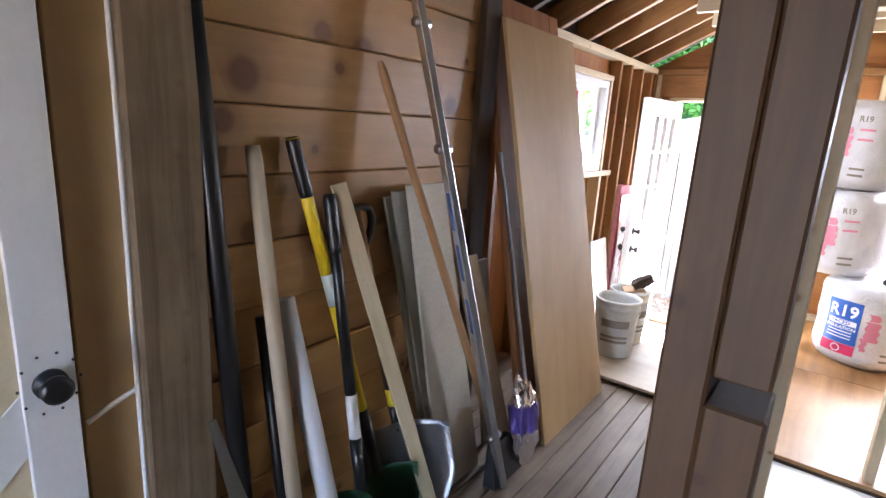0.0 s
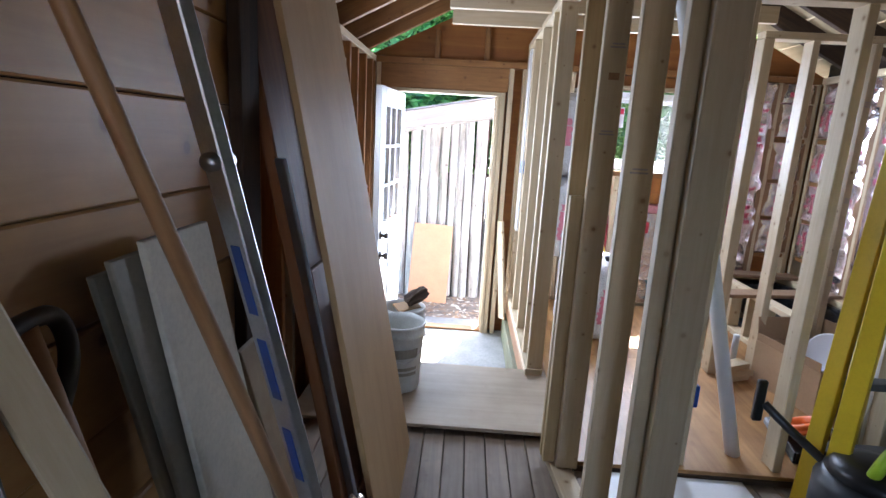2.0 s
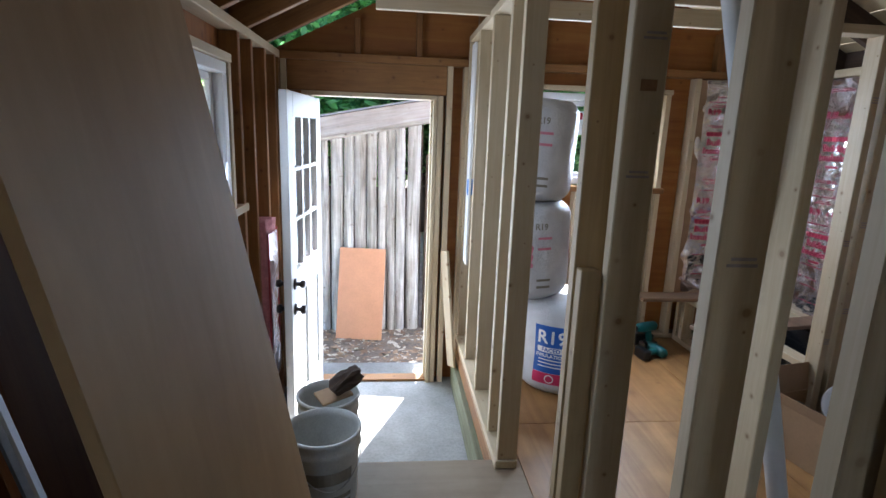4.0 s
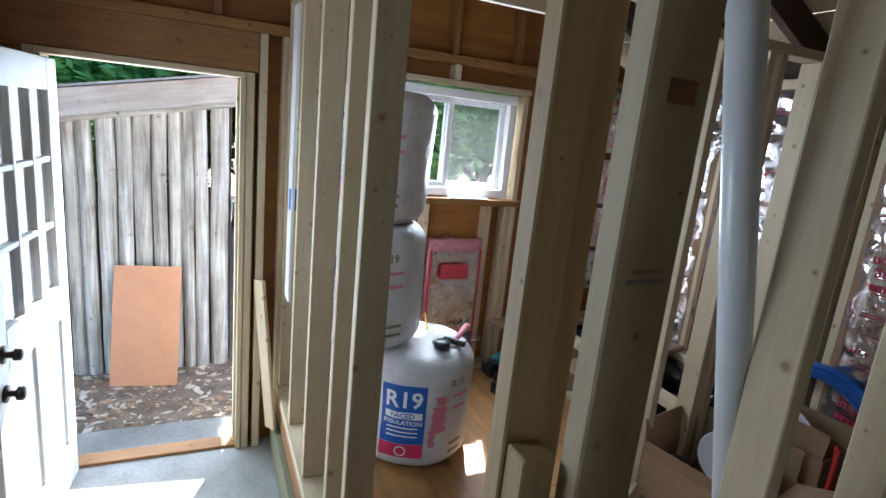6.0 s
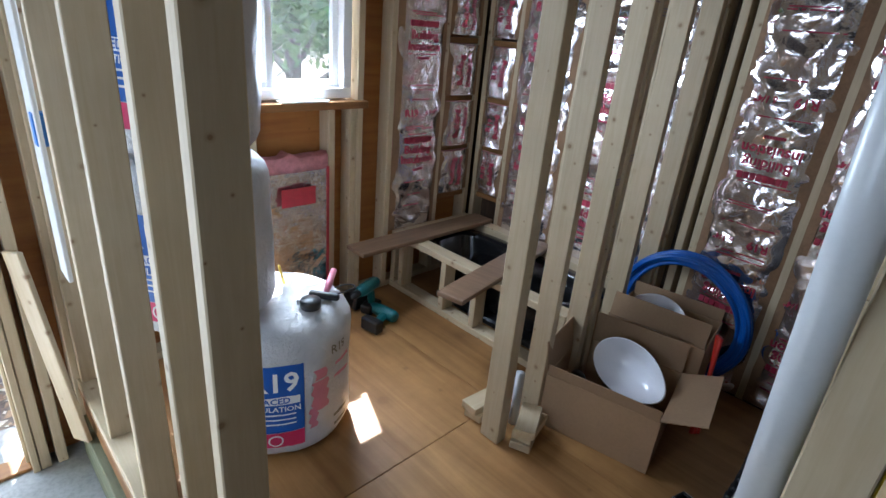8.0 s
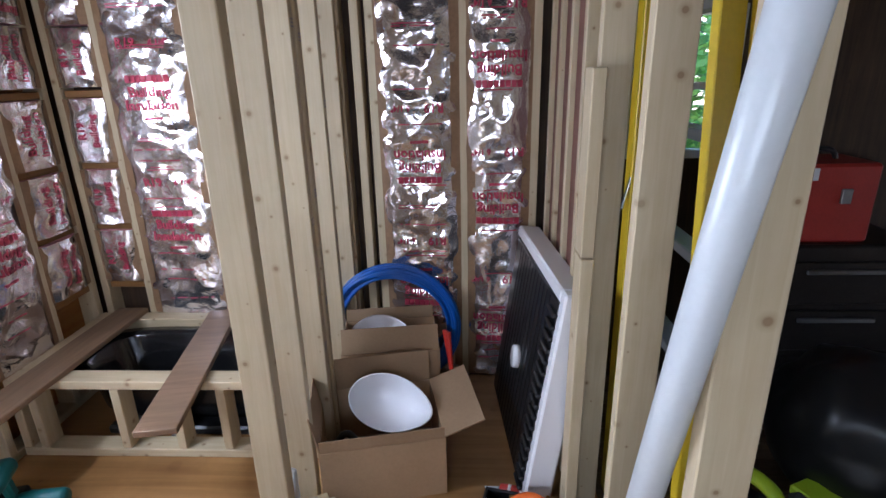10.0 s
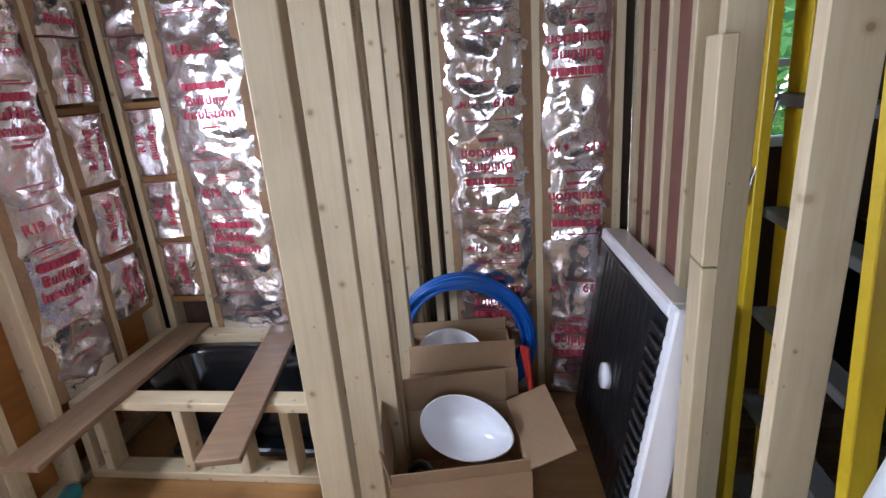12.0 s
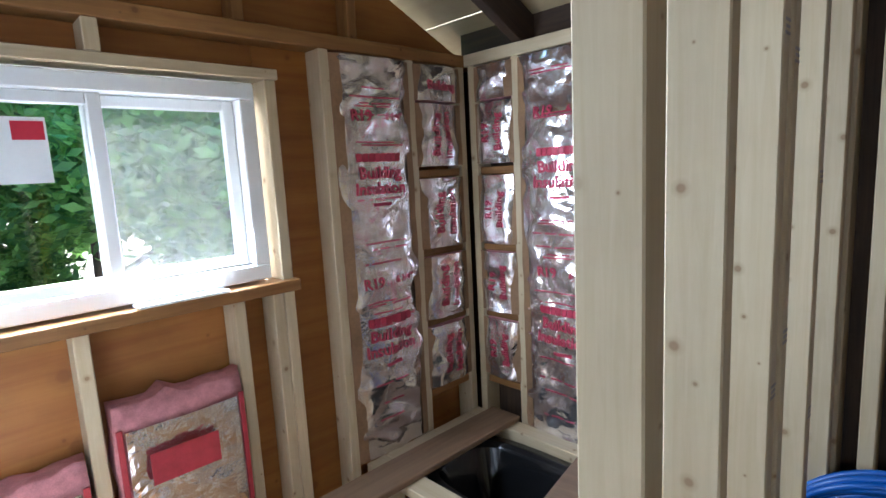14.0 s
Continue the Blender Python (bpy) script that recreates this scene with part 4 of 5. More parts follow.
bmesh.ops.delete(bm, geom=[f for f in bm.faces if not (-0.1 < f.calc_center_median().z < 0.45 and f.calc_center_median().y < 0.5)], context="FACES")
for v in bm.verts:
    n = noise.noise(v.co * 2.3) * 0.25 + (1 - abs(noise.noise(v.co * 5.1))) * 0.2
    v.co = Vector((v.co.x * 0.055, v.co.y * 0.075, v.co.z * 0.185)) * (0.875 + n)
part("print_band", bm, PURPLE, bag, "", pose(-0.635, 1.60, Z_PLANK - zmin + 0.002, 0, -10, 0))

# what stands at the start of the hall
CREAMD = plain("cream_door_paint", (0.62, 0.52, 0.34), 0.55, 0, 0.12)
st = thing("cream_door", "cream plank door with a black knob and screwed plate", "door")
slab("leaf", -0.95, -0.75, Z_PLANK + 0.005, -0.91, 0.085, 2.35, CREAMD, st, 0.003)
prism("brace", [(-0.905, -0.72, 0.45), (-0.905, -0.62, 0.40), (-0.905, 0.08, 1.14), (-0.905, 0.08, 1.27)], [(-0.9095, -0.72, 0.45), (-0.9095, -0.62, 0.40), (-0.9095, 0.08, 1.14), (-0.9095, 0.08, 1.27)], WHITE, st, bev=0.001)
slab("batten", -0.9095, -0.01, Z_PLANK + 0.01, -0.895, 0.08, 2.34, WHITE, st, 0.002)
turned("knob", (-0.894, 0.035, 1.19), (-0.845, 0.035, 1.19), [(0, 0.030), (0.2, 0.030), (0.3, 0.012), (0.5, 0.014), (0.65, 0.027), (0.9, 0.028), (1, 0.018)], BLACK, st)
for k in range(10):
    a = k * 0.628
    c = Vector((-0.894, 0.035 + 0.052 * math.cos(a), 1.19 + 0.062 * math.sin(a)))
    turned("screw", c, c + Vector((0.002, 0, 0)), [(0, 0.0028), (1, 0.0028)], BLACK, st, 8)
fr = thing("door_casing", "tan plywood casing with a white caulk line", "casing", kind="structure")
slab("casing", -0.99, 0.095, Z_PLANK, -0.93, 0.205, 2.5, SHEETPLY, fr)
tube("caulk", [(-0.926, 0.203, 2.4), (-0.925, 0.207, 1.6), (-0.926, 0.204, 1.2), (-0.926, 0.207, 0.35)], 0.006, WHITE, fr)
tube("caulk", [(-0.927, 0.10, 1.06), (-0.926, 0.15, 1.085), (-0.926, 0.20, 1.10)], 0.006, WHITE, fr)
slab("old_post", -0.995, 0.21, Z_PLANK, -0.90, 0.37, 2.5, wood("grey_post", (0.20, 0.15, 0.09), (0.38, 0.295, 0.19), "z", 40, 0.75, 0.3, 0.1, 0.6), fr, 0.006)

# leaning boards under the side window
leaning_sheet("wall_offcut", (2.82, 3.60), (2.50, 3.22), 0.001, 1.43, -1.04, -1.17, 0.014, wood("pale_offcut", (0.50, 0.40, 0.22), (0.64, 0.54, 0.33), "y", 14, 0.6, 0.1, 0.05, 0.3), "pale plywood offcut leaning under the side window", "plywood sheet")
leaning_sheet("white_board", (3.66, 3.98), (3.60, 3.92), 0.001, 0.90, -1.06, -1.185, 0.012, WHITE, "white board offcut leaning against the studs", "board")


def bucket(at, label):
    b = thing("bucket", label, "bucket", "paint buckets", at=at)
    bm = bmesh.new()
    n = 32
    prof = [(0.0, 0.0), (0.125, 0.0), (0.130, 0.006), (0.146, 0.30), (0.152, 0.302), (0.152, 0.318), (0.147, 0.32), (0.149, 0.352), (0.156, 0.355), (0.156, 0.368), (0.146, 0.370), (0.142, 0.34), (0.124, 0.012), (0.0, 0.012)]
    loops = [[bm.verts.new((r * math.cos(2 * math.pi * k / n), r * math.sin(2 * math.pi * k / n), z)) for k in range(n)] if r else [bm.verts.new((0, 0, z))] for r, z in prof]
    for a, c in zip(loops, loops[1:]):
        for k in range(n):
            q = [a[k % len(a)], a[(k + 1) % n % len(a)], c[(k + 1) % n % len(c)], c[k % len(c)]]
            bm.faces.new(list(dict.fromkeys(q)))
    body = part("body", bm, BUCKET, b, smooth=True)
    tube("bail", [(0.156 * math.cos(a), 0.156 * math.sin(a), 0.30 - 0.12 * math.sin(a) ** 2) for a in [math.pi + 0.05 + k * (math.pi - 0.1) / 10 for k in range(11)]], 0.0022, STEEL, b, "wire handle")
    for zz, hh in ((0.20, 0.05), (0.13, 0.018), (0.10, 0.018)):
        bm = bmesh.new()
        r = 0.1425 + zz * 0.0
        q = []
        for k in range(9):
            a = -2.3 + k * 0.17
            rr = 0.1315 + 0.055 * zz
            q.append((bm.verts.new((rr * math.cos(a), rr * math.sin(a), zz)), bm.verts.new(((rr + 0.055 * hh) * math.cos(a), (rr + 0.055 * hh) * math.sin(a), zz + hh))))
        for a, c in zip(q, q[1:]):
            bm.faces.new((a[0], c[0], c[1], a[1]))
        part("print_bar", bm, GREYPANEL, body)
    return b


BUCKET = plain("dirty_white_plastic", (0.62, 0.62, 0.58), 0.45, 0, 0.25, 9)
bucket(pose(-0.73, 2.99, Z_ROOM + 0.001, 0, 0, 20) @ Matrix.Diagonal((0.92, 0.92, 1, 1)), "dirty white plastic bucket with grey print on the plywood")
bucket(pose(-0.745, 3.275, Z_ROOM - 0.012, 0, 0, 70) @ Matrix.Diagonal((0.86, 0.86, 1, 1)), "white plastic bucket holding scraps behind another bucket")
sc = thing("scrap_wood", "dark brown broken lump of wood lying on a bucket", "scrap")
bm = bmesh.new()
bmesh.ops.create_cube(bm, size=1)
bmesh.ops.subdivide_edges(bm, edges=bm.edges, cuts=4, use_grid_fill=True)
for v in bm.verts:
    v.co = Vector((v.co.x * 0.13, v.co.y * 0.075, v.co.z * 0.055)) + noise.noise_vector(v.co * 3.1) * 0.018
part("lump", bm, OLD["x"], sc, "", pose(-0.665, 3.25, Z_ROOM + 0.43, 0, -34, 15))
part("paper", box(bmesh.new(), -0.07, -0.05, -0.006, 0.07, 0.05, 0.006, 0.003), CARD, sc, "", pose(-0.72, 3.25, Z_ROOM + 0.366, 8, -6, 30))
bx = thing("junction_box", "blue plastic electrical box nailed to a stud", "electrical box")
slab("shell", XP - 0.02, 4.42, 1.445, XP + 0.04, 4.465, 1.545, plain("blue_box", (0.02, 0.16, 0.55), 0.4), bx, 0.004)
tagged(stick("leaning_board", (-0.045, 4.62, 0.201), (-0.115, 4.72, 1.02), 0.09, 0.02, NEW["z"], None, 80), "short pale board leaning by the door jamb", "board")

# ---------------------------------------------------------------- rolls of insulation
WRAP, wt, wb = nodes_of("white_plastic_wrap")
wv = coords(wt, (1, 1, 1))
wt.links.new(ramp(wt, tex_noise(wt, wv, 8, 4), [(0.3, (0.50, 0.50, 0.52)), (0.7, (0.64, 0.64, 0.66))]), wb.inputs["Base Color"])
wb.inputs["Roughness"].default_value = 0.28
bump(wt, wb, tex_noise(wt, wv, 30, 5, 0.65, 1.6), 0.7, 0.014)
LBLUE = plain("label_blue", (0.015, 0.10, 0.42), 0.35, 0, 0.08)
LPINK = plain("label_pink", (0.66, 0.22, 0.30), 0.4, 0, 0.1)
LRED = plain("label_red", (0.60, 0.03, 0.12), 0.4, 0, 0.1)
RR, RH = 0.268, 0.55


def roll_radius(a, z, seed):
    e = min(z, RH - z)
    r = RR - 0.06 * max(0, 1 - e / 0.07) ** 2
    q = Vector((math.cos(a) * 2, math.sin(a) * 2, z * 6 + seed))
    return r + 0.007 * noise.noise(q * 1.4) + 0.005 * (1 - abs(noise.noise(q * 4.0)))


def insulation_roll(at, face, seed):
    """face: the angle round the roll at which its label sits."""
    t = thing("insulation_roll", "white plastic-wrapped insulation roll with a blue label", "insulation roll", "stack of insulation rolls", at=at)
    bm = bmesh.new()
    n, k = 56, 26
    loops = []
    for j in range(k + 1):
        z = RH * j / k
        loops.append([bm.verts.new((roll_radius(2 * math.pi * i / n, z, seed) * math.cos(2 * math.pi * i / n), roll_radius(2 * math.pi * i / n, z, seed) * math.sin(2 * math.pi * i / n), z)) for i in range(n)])
    for a, b in zip(loops, loops[1:]):
        for i in range(n):
            bm.faces.new((a[i], a[(i + 1) % n], b[(i + 1) % n], b[i]))
    for z, lp, sg in ((0.0, loops[0], -1), (RH, loops[-1], 1)):
        ring = lp
        for f in (0.7, 0.4, 0.1):
            nxt = [bm.verts.new((v.co.x * f, v.co.y * f, z + sg * 0.0 + 0.006 * noise.noise(v.co * 9 * f))) for v in lp]
            for i in range(n):
                q = (ring[i], ring[(i + 1) % n], nxt[(i + 1) % n], nxt[i])
                bm.faces.new(q if sg > 0 else q[::-1])
            ring = nxt
        bm.faces.new(ring if sg > 0 else ring[::-1])
    part("wrap", bm, WRAP, t, smooth=True)

    def on(u, v, lift=0.003):
        a = face + u / RR
        r = roll_radius(a, v, seed) + lift
        return Vector((r * math.cos(a), r * math.sin(a), v))

    def patch(name, u0, u1, v0, v1, mat, lift, wave=0.0, under=None):
        bm = bmesh.new()
        nu, nv = max(2, int((u1 - u0) / 0.015)), max(2, int((v1 - v0) / 0.015))
        g = [[bm.verts.new(on(u0 + (u1 - u0) * i / nu + wave * math.sin(j * 2.1), v0 + (v1 - v0) * j / nv, lift)) for i in range(nu + 1)] for j in range(nv + 1)]
        for j in range(nv):
            for i in range(nu):
                bm.faces.new((g[j][i], g[j][i + 1], g[j + 1][i + 1], g[j + 1][i]))
        return part(name, bm, mat, under or t, smooth=True)

    label = patch("label", -0.10, 0.10, 0.15, 0.43, LBLUE, 0.002)
    band = patch("label_band", -0.10, 0.10, 0.08, 0.148, LRED, 0.002)
    patch("pale_bar", -0.08, 0.085, 0.272, 0.305, PAPER, 0.004, under=label)
    for u0, u1, v0, v1 in ((0.13, 0.20, 0.20, 0.33), (0.14, 0.19, 0.335, 0.38), (0.12, 0.15, 0.13, 0.22)):
        patch("pink_shape", u0, u1, v0, v1, LPINK, 0.002, 0.007)
    for v in (0.225, 0.205, 0.185):
        patch("small_print", -0.07, 0.07, v, v + 0.006, PAPER, 0.004, under=label)
    lettering("lettering", "R19", 0.105, PAPER, label, lambda a, b: on(a, 0.36 + b, 0.004))
    lettering("lettering", "FACED", 0.034, LBLUE, label, lambda a, b: on(a, 0.288 + b, 0.006))
    lettering("lettering", "INSULATION", 0.03, PAPER, label, lambda a, b: on(a, 0.252 + b, 0.004))
    lettering("lettering", "R19", 0.05, GREYPANEL, t, lambda a, b: on(0.25 + a, 0.43 + b, 0.003))
    for v in (0.36, 0.30, 0.12, 0.08):
        patch("side_print", 0.23, 0.32, v, v + 0.014, LPINK if v > 0.2 else GREYPANEL, 0.003)
    bm = bmesh.new()
    for q in range(20):
        a0, a1 = 2 * math.pi * q / 20, 2 * math.pi * (q + 1) / 20
        bm.faces.new([bm.verts.new(on(r * math.cos(a), 0.114 + r * math.sin(a), 0.004)) for r, a in ((0.026, a0), (0.026, a1), (0.020, a1), (0.020, a0))])
    part("seal_mark", bm, PAPER, band)
    return t


insulation_roll(pose(0.565, 4.11, Z_ROOM + 0.001), radians(-121), 1.0)
insulation_roll(pose(0.335, 4.18, Z_ROOM + 0.560, 1.0, -2, 0) @ Matrix.Diagonal((0.88, 0.88, 1, 1)), radians(-140), 4.0)
insulation_roll(pose(0.315, 4.20, Z_ROOM + 1.122, 0, 3, 0) @ Matrix.Diagonal((0.86, 0.86, 1, 1)), radians(-150), 7.0)
TOPZ = Z_ROOM + RH + 0.008
tm = thing("tape_measure", "black tape measure lying on an insulation roll", "tape measure", at=pose(0.62, 3.96, TOPZ, 0, 0, 30))
turned("case", (0, 0, 0), (0, 0, 0.035), [(0, 0.034), (0.15, 0.038), (0.85, 0.038), (1, 0.033)], BLACK, tm)
slab("clip", -0.012, 0.03, 0.004, 0.012, 0.05, 0.026, STEEL, tm, 0.002)
kn = thing("hammer", "small hammer with a pink-red handle lying on an insulation roll", "hammer", at=pose(0.70, 3.99, TOPZ, 0, 0, -50))
turned("handle", (0, 0, 0.014), (-0.01, 0.14, 0.05), [(0, 0.010), (0.5, 0.013), (1, 0.012)], LPINK, kn)
slab("head", -0.06, -0.018, 0.0, 0.055, 0.008, 0.026, BLACK, kn, 0.006)
tube("lanyard", [(0.02, 0.0, 0.02), (0.07, 0.04, 0.012), (0.10, 0.09, 0.02), (0.05, 0.10, 0.02), (0.02, 0.06, 0.018)], 0.003, BLACK, kn)
tagged(stick("yellow_pencil", (0.63, 4.17, TOPZ + 0.004), (0.60, 4.15, TOPZ + 0.10), 0.010, 0.010, YELLOW), "short yellow marker stuck on an insulation roll", "marker")

# ---------------------------------------------------------------- power tools by the wall
TEAL = plain("teal_plastic", (0.01, 0.14, 0.15), 0.4, 0, 0.1)


def power_tool(at, label):
    t = thing("cordless_tool", label, "power tool", "cordless tools", at=at)
    turned("motor_body", (-0.11, 0, 0.17), (0.07, 0, 0.17), [(0, 0.026), (0.08, 0.034), (0.7, 0.036), (0.9, 0.030), (1, 0.024)], TEAL, t)
    turned("chuck", (0.07, 0, 0.17), (0.135, 0, 0.17), [(0, 0.022), (0.5, 0.022), (1, 0.012)], BLACK, t)
    stick("handle", (-0.045, 0, 0.16), (-0.07, 0, 0.05), 0.034, 0.046, TEAL, t, 0, 0.010)
    slab("battery", -0.125, -0.036, 0.0, -0.005, 0.036, 0.055, BLACK, t, 0.008)
    return t


power_tool(pose(1.315, 4.56, Z_ROOM + 0.001, 0, 0, -160), "teal and black cordless drill standing on the plywood floor")
power_tool(pose(1.215, 4.47, Z_ROOM + 0.037, 90, 0, 100), "teal and black cordless driver lying on the plywood floor")
ch = thing("charger", "black tool charger on the plywood floor", "charger")
slab("shell", 1.29, 4.62, Z_ROOM + 0.001, 1.44, 4.74, Z_ROOM + 0.09, BLACK, ch, 0.012)

# ---------------------------------------------------------------- bath alcove
deck = thing("bath_deck_frame", "low frame of new lumber round a black bathtub", "frame")
X0, X1 = 1.66, 1.698
slab("bottom_plate", X0, 3.525, Z_ROOM + 0.001, X1 + 0.05, 4.775, Z_ROOM + 0.039, NEW["y"], deck)
slab("top_plate", X0, 3.525, 0.68, X1 + 0.05, 4.775, 0.718, NEW["y"], deck)
for y in (3.53, 3.86, 4.06, 4.30, 4.66, 4.735):
    slab("stud", X0 + 0.002, y, Z_ROOM + 0.04, X1 + 0.048, y + 0.038, 0.679, NEW["z"], deck)
slab("back_rail", 2.225, 3.53, 0.63, 2.305, 4.775, 0.718, NEW["y"], deck)
slab("end_rail", X1 + 0.051, 4.70, 0.63, 2.224, 4.775, 0.718, NEW["x"], deck)
for y in (3.6, 4.2, 4.70):
    slab("leg", 2.26, y, Z_ROOM + 0.001, 2.30, y + 0.04, 0.629, NEW["z"], deck)
tub = thing("bathtub", "glossy black bathtub set in a lumber frame", "bathtub")
TUBB = plain("black_acrylic", (0.012, 0.012, 0.013), 0.12, 0, 0.1)
bm = bmesh.new()
n = 40
def super_ellipse(cx, cy, rx, ry, k):
    a = 2 * math.pi * k / n
    c, s_ = math.cos(a), math.sin(a)
    return cx + rx * math.copysign(abs(c) ** 0.45, c), cy + ry * math.copysign(abs(s_) ** 0.45, s_)
loops = []
for rx, ry, z in ((0.232, 0.555, 0.665), (0.235, 0.56, 0.678), (0.19, 0.50, 0.678), (0.175, 0.48, 0.66), (0.155, 0.44, 0.45), (0.12, 0.38, 0.40), (0.02, 0.05, 0.395)):
    loops.append([bm.verts.new((*super_ellipse(1.988, 4.12, rx, ry, k), z)) for k in range(n)])
for a, b in zip(loops, loops[1:]):
    for k in range(n):
        bm.faces.new((a[k], a[(k + 1) % n], b[(k + 1) % n], b[k]))
bm.faces.new(loops[-1])
part("basin", bm, TUBB, tub, smooth=True)
slab("support", 1.80, 3.75, Z_ROOM + 0.001, 2.18, 4.5, 0.394, BLACK, tub, 0.01)
tagged(slab("scaffold_plank", 1.275, 4.535, 0.7185, 2.31, 4.69, 0.743, BROWN), "brown plank laid across the bath frame", "plank", "planks over the bath")
pb = tagged(stick("scaffold_plank", (1.33, 3.945, 0.731), (2.28, 4.12, 0.731), 0.145, 0.025, BROWN, None, 0), "brown plank laid across the bath frame", "plank", "planks over the bath")
pb.matrix_basis = Matrix.Translation((1.805, 4.03, 0.7312)) @ pose(0, 0, 0, 0, 0, 10.4) @ pose(0, 0, 0, 90, 0, 90)
tagged(turned("waste_pipe", (1.78, 4.16, Z_ROOM + 0.001), (1.78, 4.16, 0.655), [(0, 0.030), (1, 0.030)], PVC), "white plastic waste pipe under the bath frame", "pipe")

off = thing("offcut_stack", "small stack of pale lumber offcuts beside a post", "offcuts")
for k, (x, y, a) in enumerate(((1.26, 3.605, 6), (1.27, 3.385, 22), (1.285, 3.38, 14), (1.265, 3.38, 27))):
    slab_ = part("offcut", box(bmesh.new(), -0.09, -0.042, -0.018, 0.09, 0.042, 0.018, 0.003), NEW["x"], off, "", pose(x, y, Z_ROOM + 0.019 + (0 if k < 2 else 0.0365 * (k - 1)), 0, 0, a))
part("offcut", box(bmesh.new(), -0.09, -0.042, -0.018, 0.09, 0.042, 0.018, 0.003), NEW["x"], off, "", pose(1.25, 3.607, Z_ROOM + 0.056, 0, 0, -4))
tagged(turned("pipe_stub", (1.30, 3.475, Z_ROOM + 0.001), (1.305, 3.48, Z_ROOM + 0.25), [(0, 0.019), (1, 0.019)], PVC), "short stub of white pipe standing by the stud wall", "pipe")


def carton(at, w, d, h, flaps, label):
    """An open cardboard box: local x across w, y deep d; flaps: (side, length, degrees out)."""
    t = thing("cardboard_box", label, "box", "cardboard boxes", at=at)
    e = 0.005
    slab("base", -w / 2, -d / 2, 0, w / 2, d / 2, e, CARD, t, 0.0)
    slab("side", -w / 2, -d / 2, e, -w / 2 + e, d / 2, h, CARD, t, 0.001)
    slab("side", w / 2 - e, -d / 2, e, w / 2, d / 2, h, CARD, t, 0.001)
    slab("side", -w / 2 + e, -d / 2, e, w / 2 - e, -d / 2 + e, h, CARD, t, 0.001)
    slab("side", -w / 2 + e, d / 2 - e, e, w / 2 - e, d / 2, h, CARD, t, 0.001)
    for side, ln, deg in flaps:
        half = (d if side in "ew" else w) / 2 - 0.006
        bm = box(bmesh.new(), -half, 0, -0.002, half, ln, 0.002, 0.0)
        rz = {"n": 0, "s": 180, "e": -90, "w": 90}[side]
        m = pose(0, 0, h, 0, 0, rz) @ pose(0, (w if side in "ew" else d) / 2 - 0.002, 0.002) @ pose(0, 0, 0, deg, 0, 0)
        part("flap", bm, CARDIN, t, "", m)
    return t


b1 = carton(pose(1.63, 3.225, Z_ROOM + 0.001, 0, 0, 12), 0.40, 0.46, 0.25, (("w", 0.05, 84), ("s", 0.16, 20), ("n", 0.14, 80), ("e", 0.15, 94)), "open cardboard box holding a white basin")
b2 = carton(pose(2.055, 3.235, Z_ROOM + 0.001, 0, 0, 8), 0.33, 0.43, 0.37, (("w", 0.11, 104), ("e", 0.06, 88)), "tall open cardboard box holding white bowls")
CERAMIC = plain("white_ceramic", (0.80, 0.79, 0.82), 0.12, 0, 0.02)


def basin(at, rx, ry, label):
    t = thing("wash_basin", label, "basin", at=at)
    bm = bmesh.new()
    n = 36
    prof = [(0.02, -0.10), (0.45, -0.098), (0.75, -0.07), (0.97, 0.0), (1.0, 0.012), (0.985, 0.02), (0.95, 0.01), (0.72, -0.055), (0.42, -0.083), (0.02, -0.086)]
    loops = []
    for r, z in prof:
        lp = []
        for k in range(n):
            a = 2 * math.pi * k / n
            px = rx * r * math.cos(a) * (1 + 0.18 * max(0, math.cos(a)) ** 3)
            lp.append(bm.verts.new((px, ry * r * math.sin(a), z)))
        loops.append(lp)
    for a, b in zip(loops, loops[1:]):
        for k in range(n):
            bm.faces.new((a[k], a[(k + 1) % n], b[(k + 1) % n], b[k]))
    bm.faces.new(loops[0][::-1])
    bm.faces.new(loops[-1])
    part("bowl", bm, CERAMIC, t, smooth=True)
    return t


basin(pose(1.665, 3.20, 0.625, 0, -46, 0) @ pose(0, 0, 0, 0, 0, -105), 0.16, 0.112, "white ceramic basin tilted in a cardboard box")
basin(pose(2.06, 3.30, 0.70, 0, -30, 0) @ pose(0, 0, 0, 0, 0, -80), 0.13, 0.12, "white bowl in a tall cardboard box")
rg = thing("rubber_ring", "black ribbed rubber ring beside the basin", "ring")
tube("ring", [(1.50 + 0.02 * math.sin(a), 3.335 + 0.045 * math.cos(a), 0.50 + 0.09 * math.sin(a)) for a in [k * math.pi / 6 for k in range(12)]], 0.014, BLACK, rg, cyclic=True)

coil = thing("pipe_coil", "coil of blue plastic water pipe standing behind boxes", "pipe coil")
PEX = plain("blue_pex", (0.01, 0.10, 0.42), 0.35, 0, 0.1)
REDPEX = plain("red_pex", (0.55, 0.03, 0.02), 0.35, 0, 0.1)
for k in range(10):
    r = 0.272 + 0.0125 * (k % 5)
    x = 2.262 - 0.022 * (k // 5) - 0.003 * (k % 3)
    tube("loop", [(x + 0.01 * math.sin(3 * a + k), 3.24 + r * math.cos(a), 0.665 + r * math.sin(a) + 0.004 * math.sin(2 * a + k)) for a in [j * math.pi / 10 for j in range(20)]], 0.0105, PEX, coil, cyclic=True)
rp = thing("red_pipe_ends", "short ends of red plastic water pipe beside boxes", "pipe")
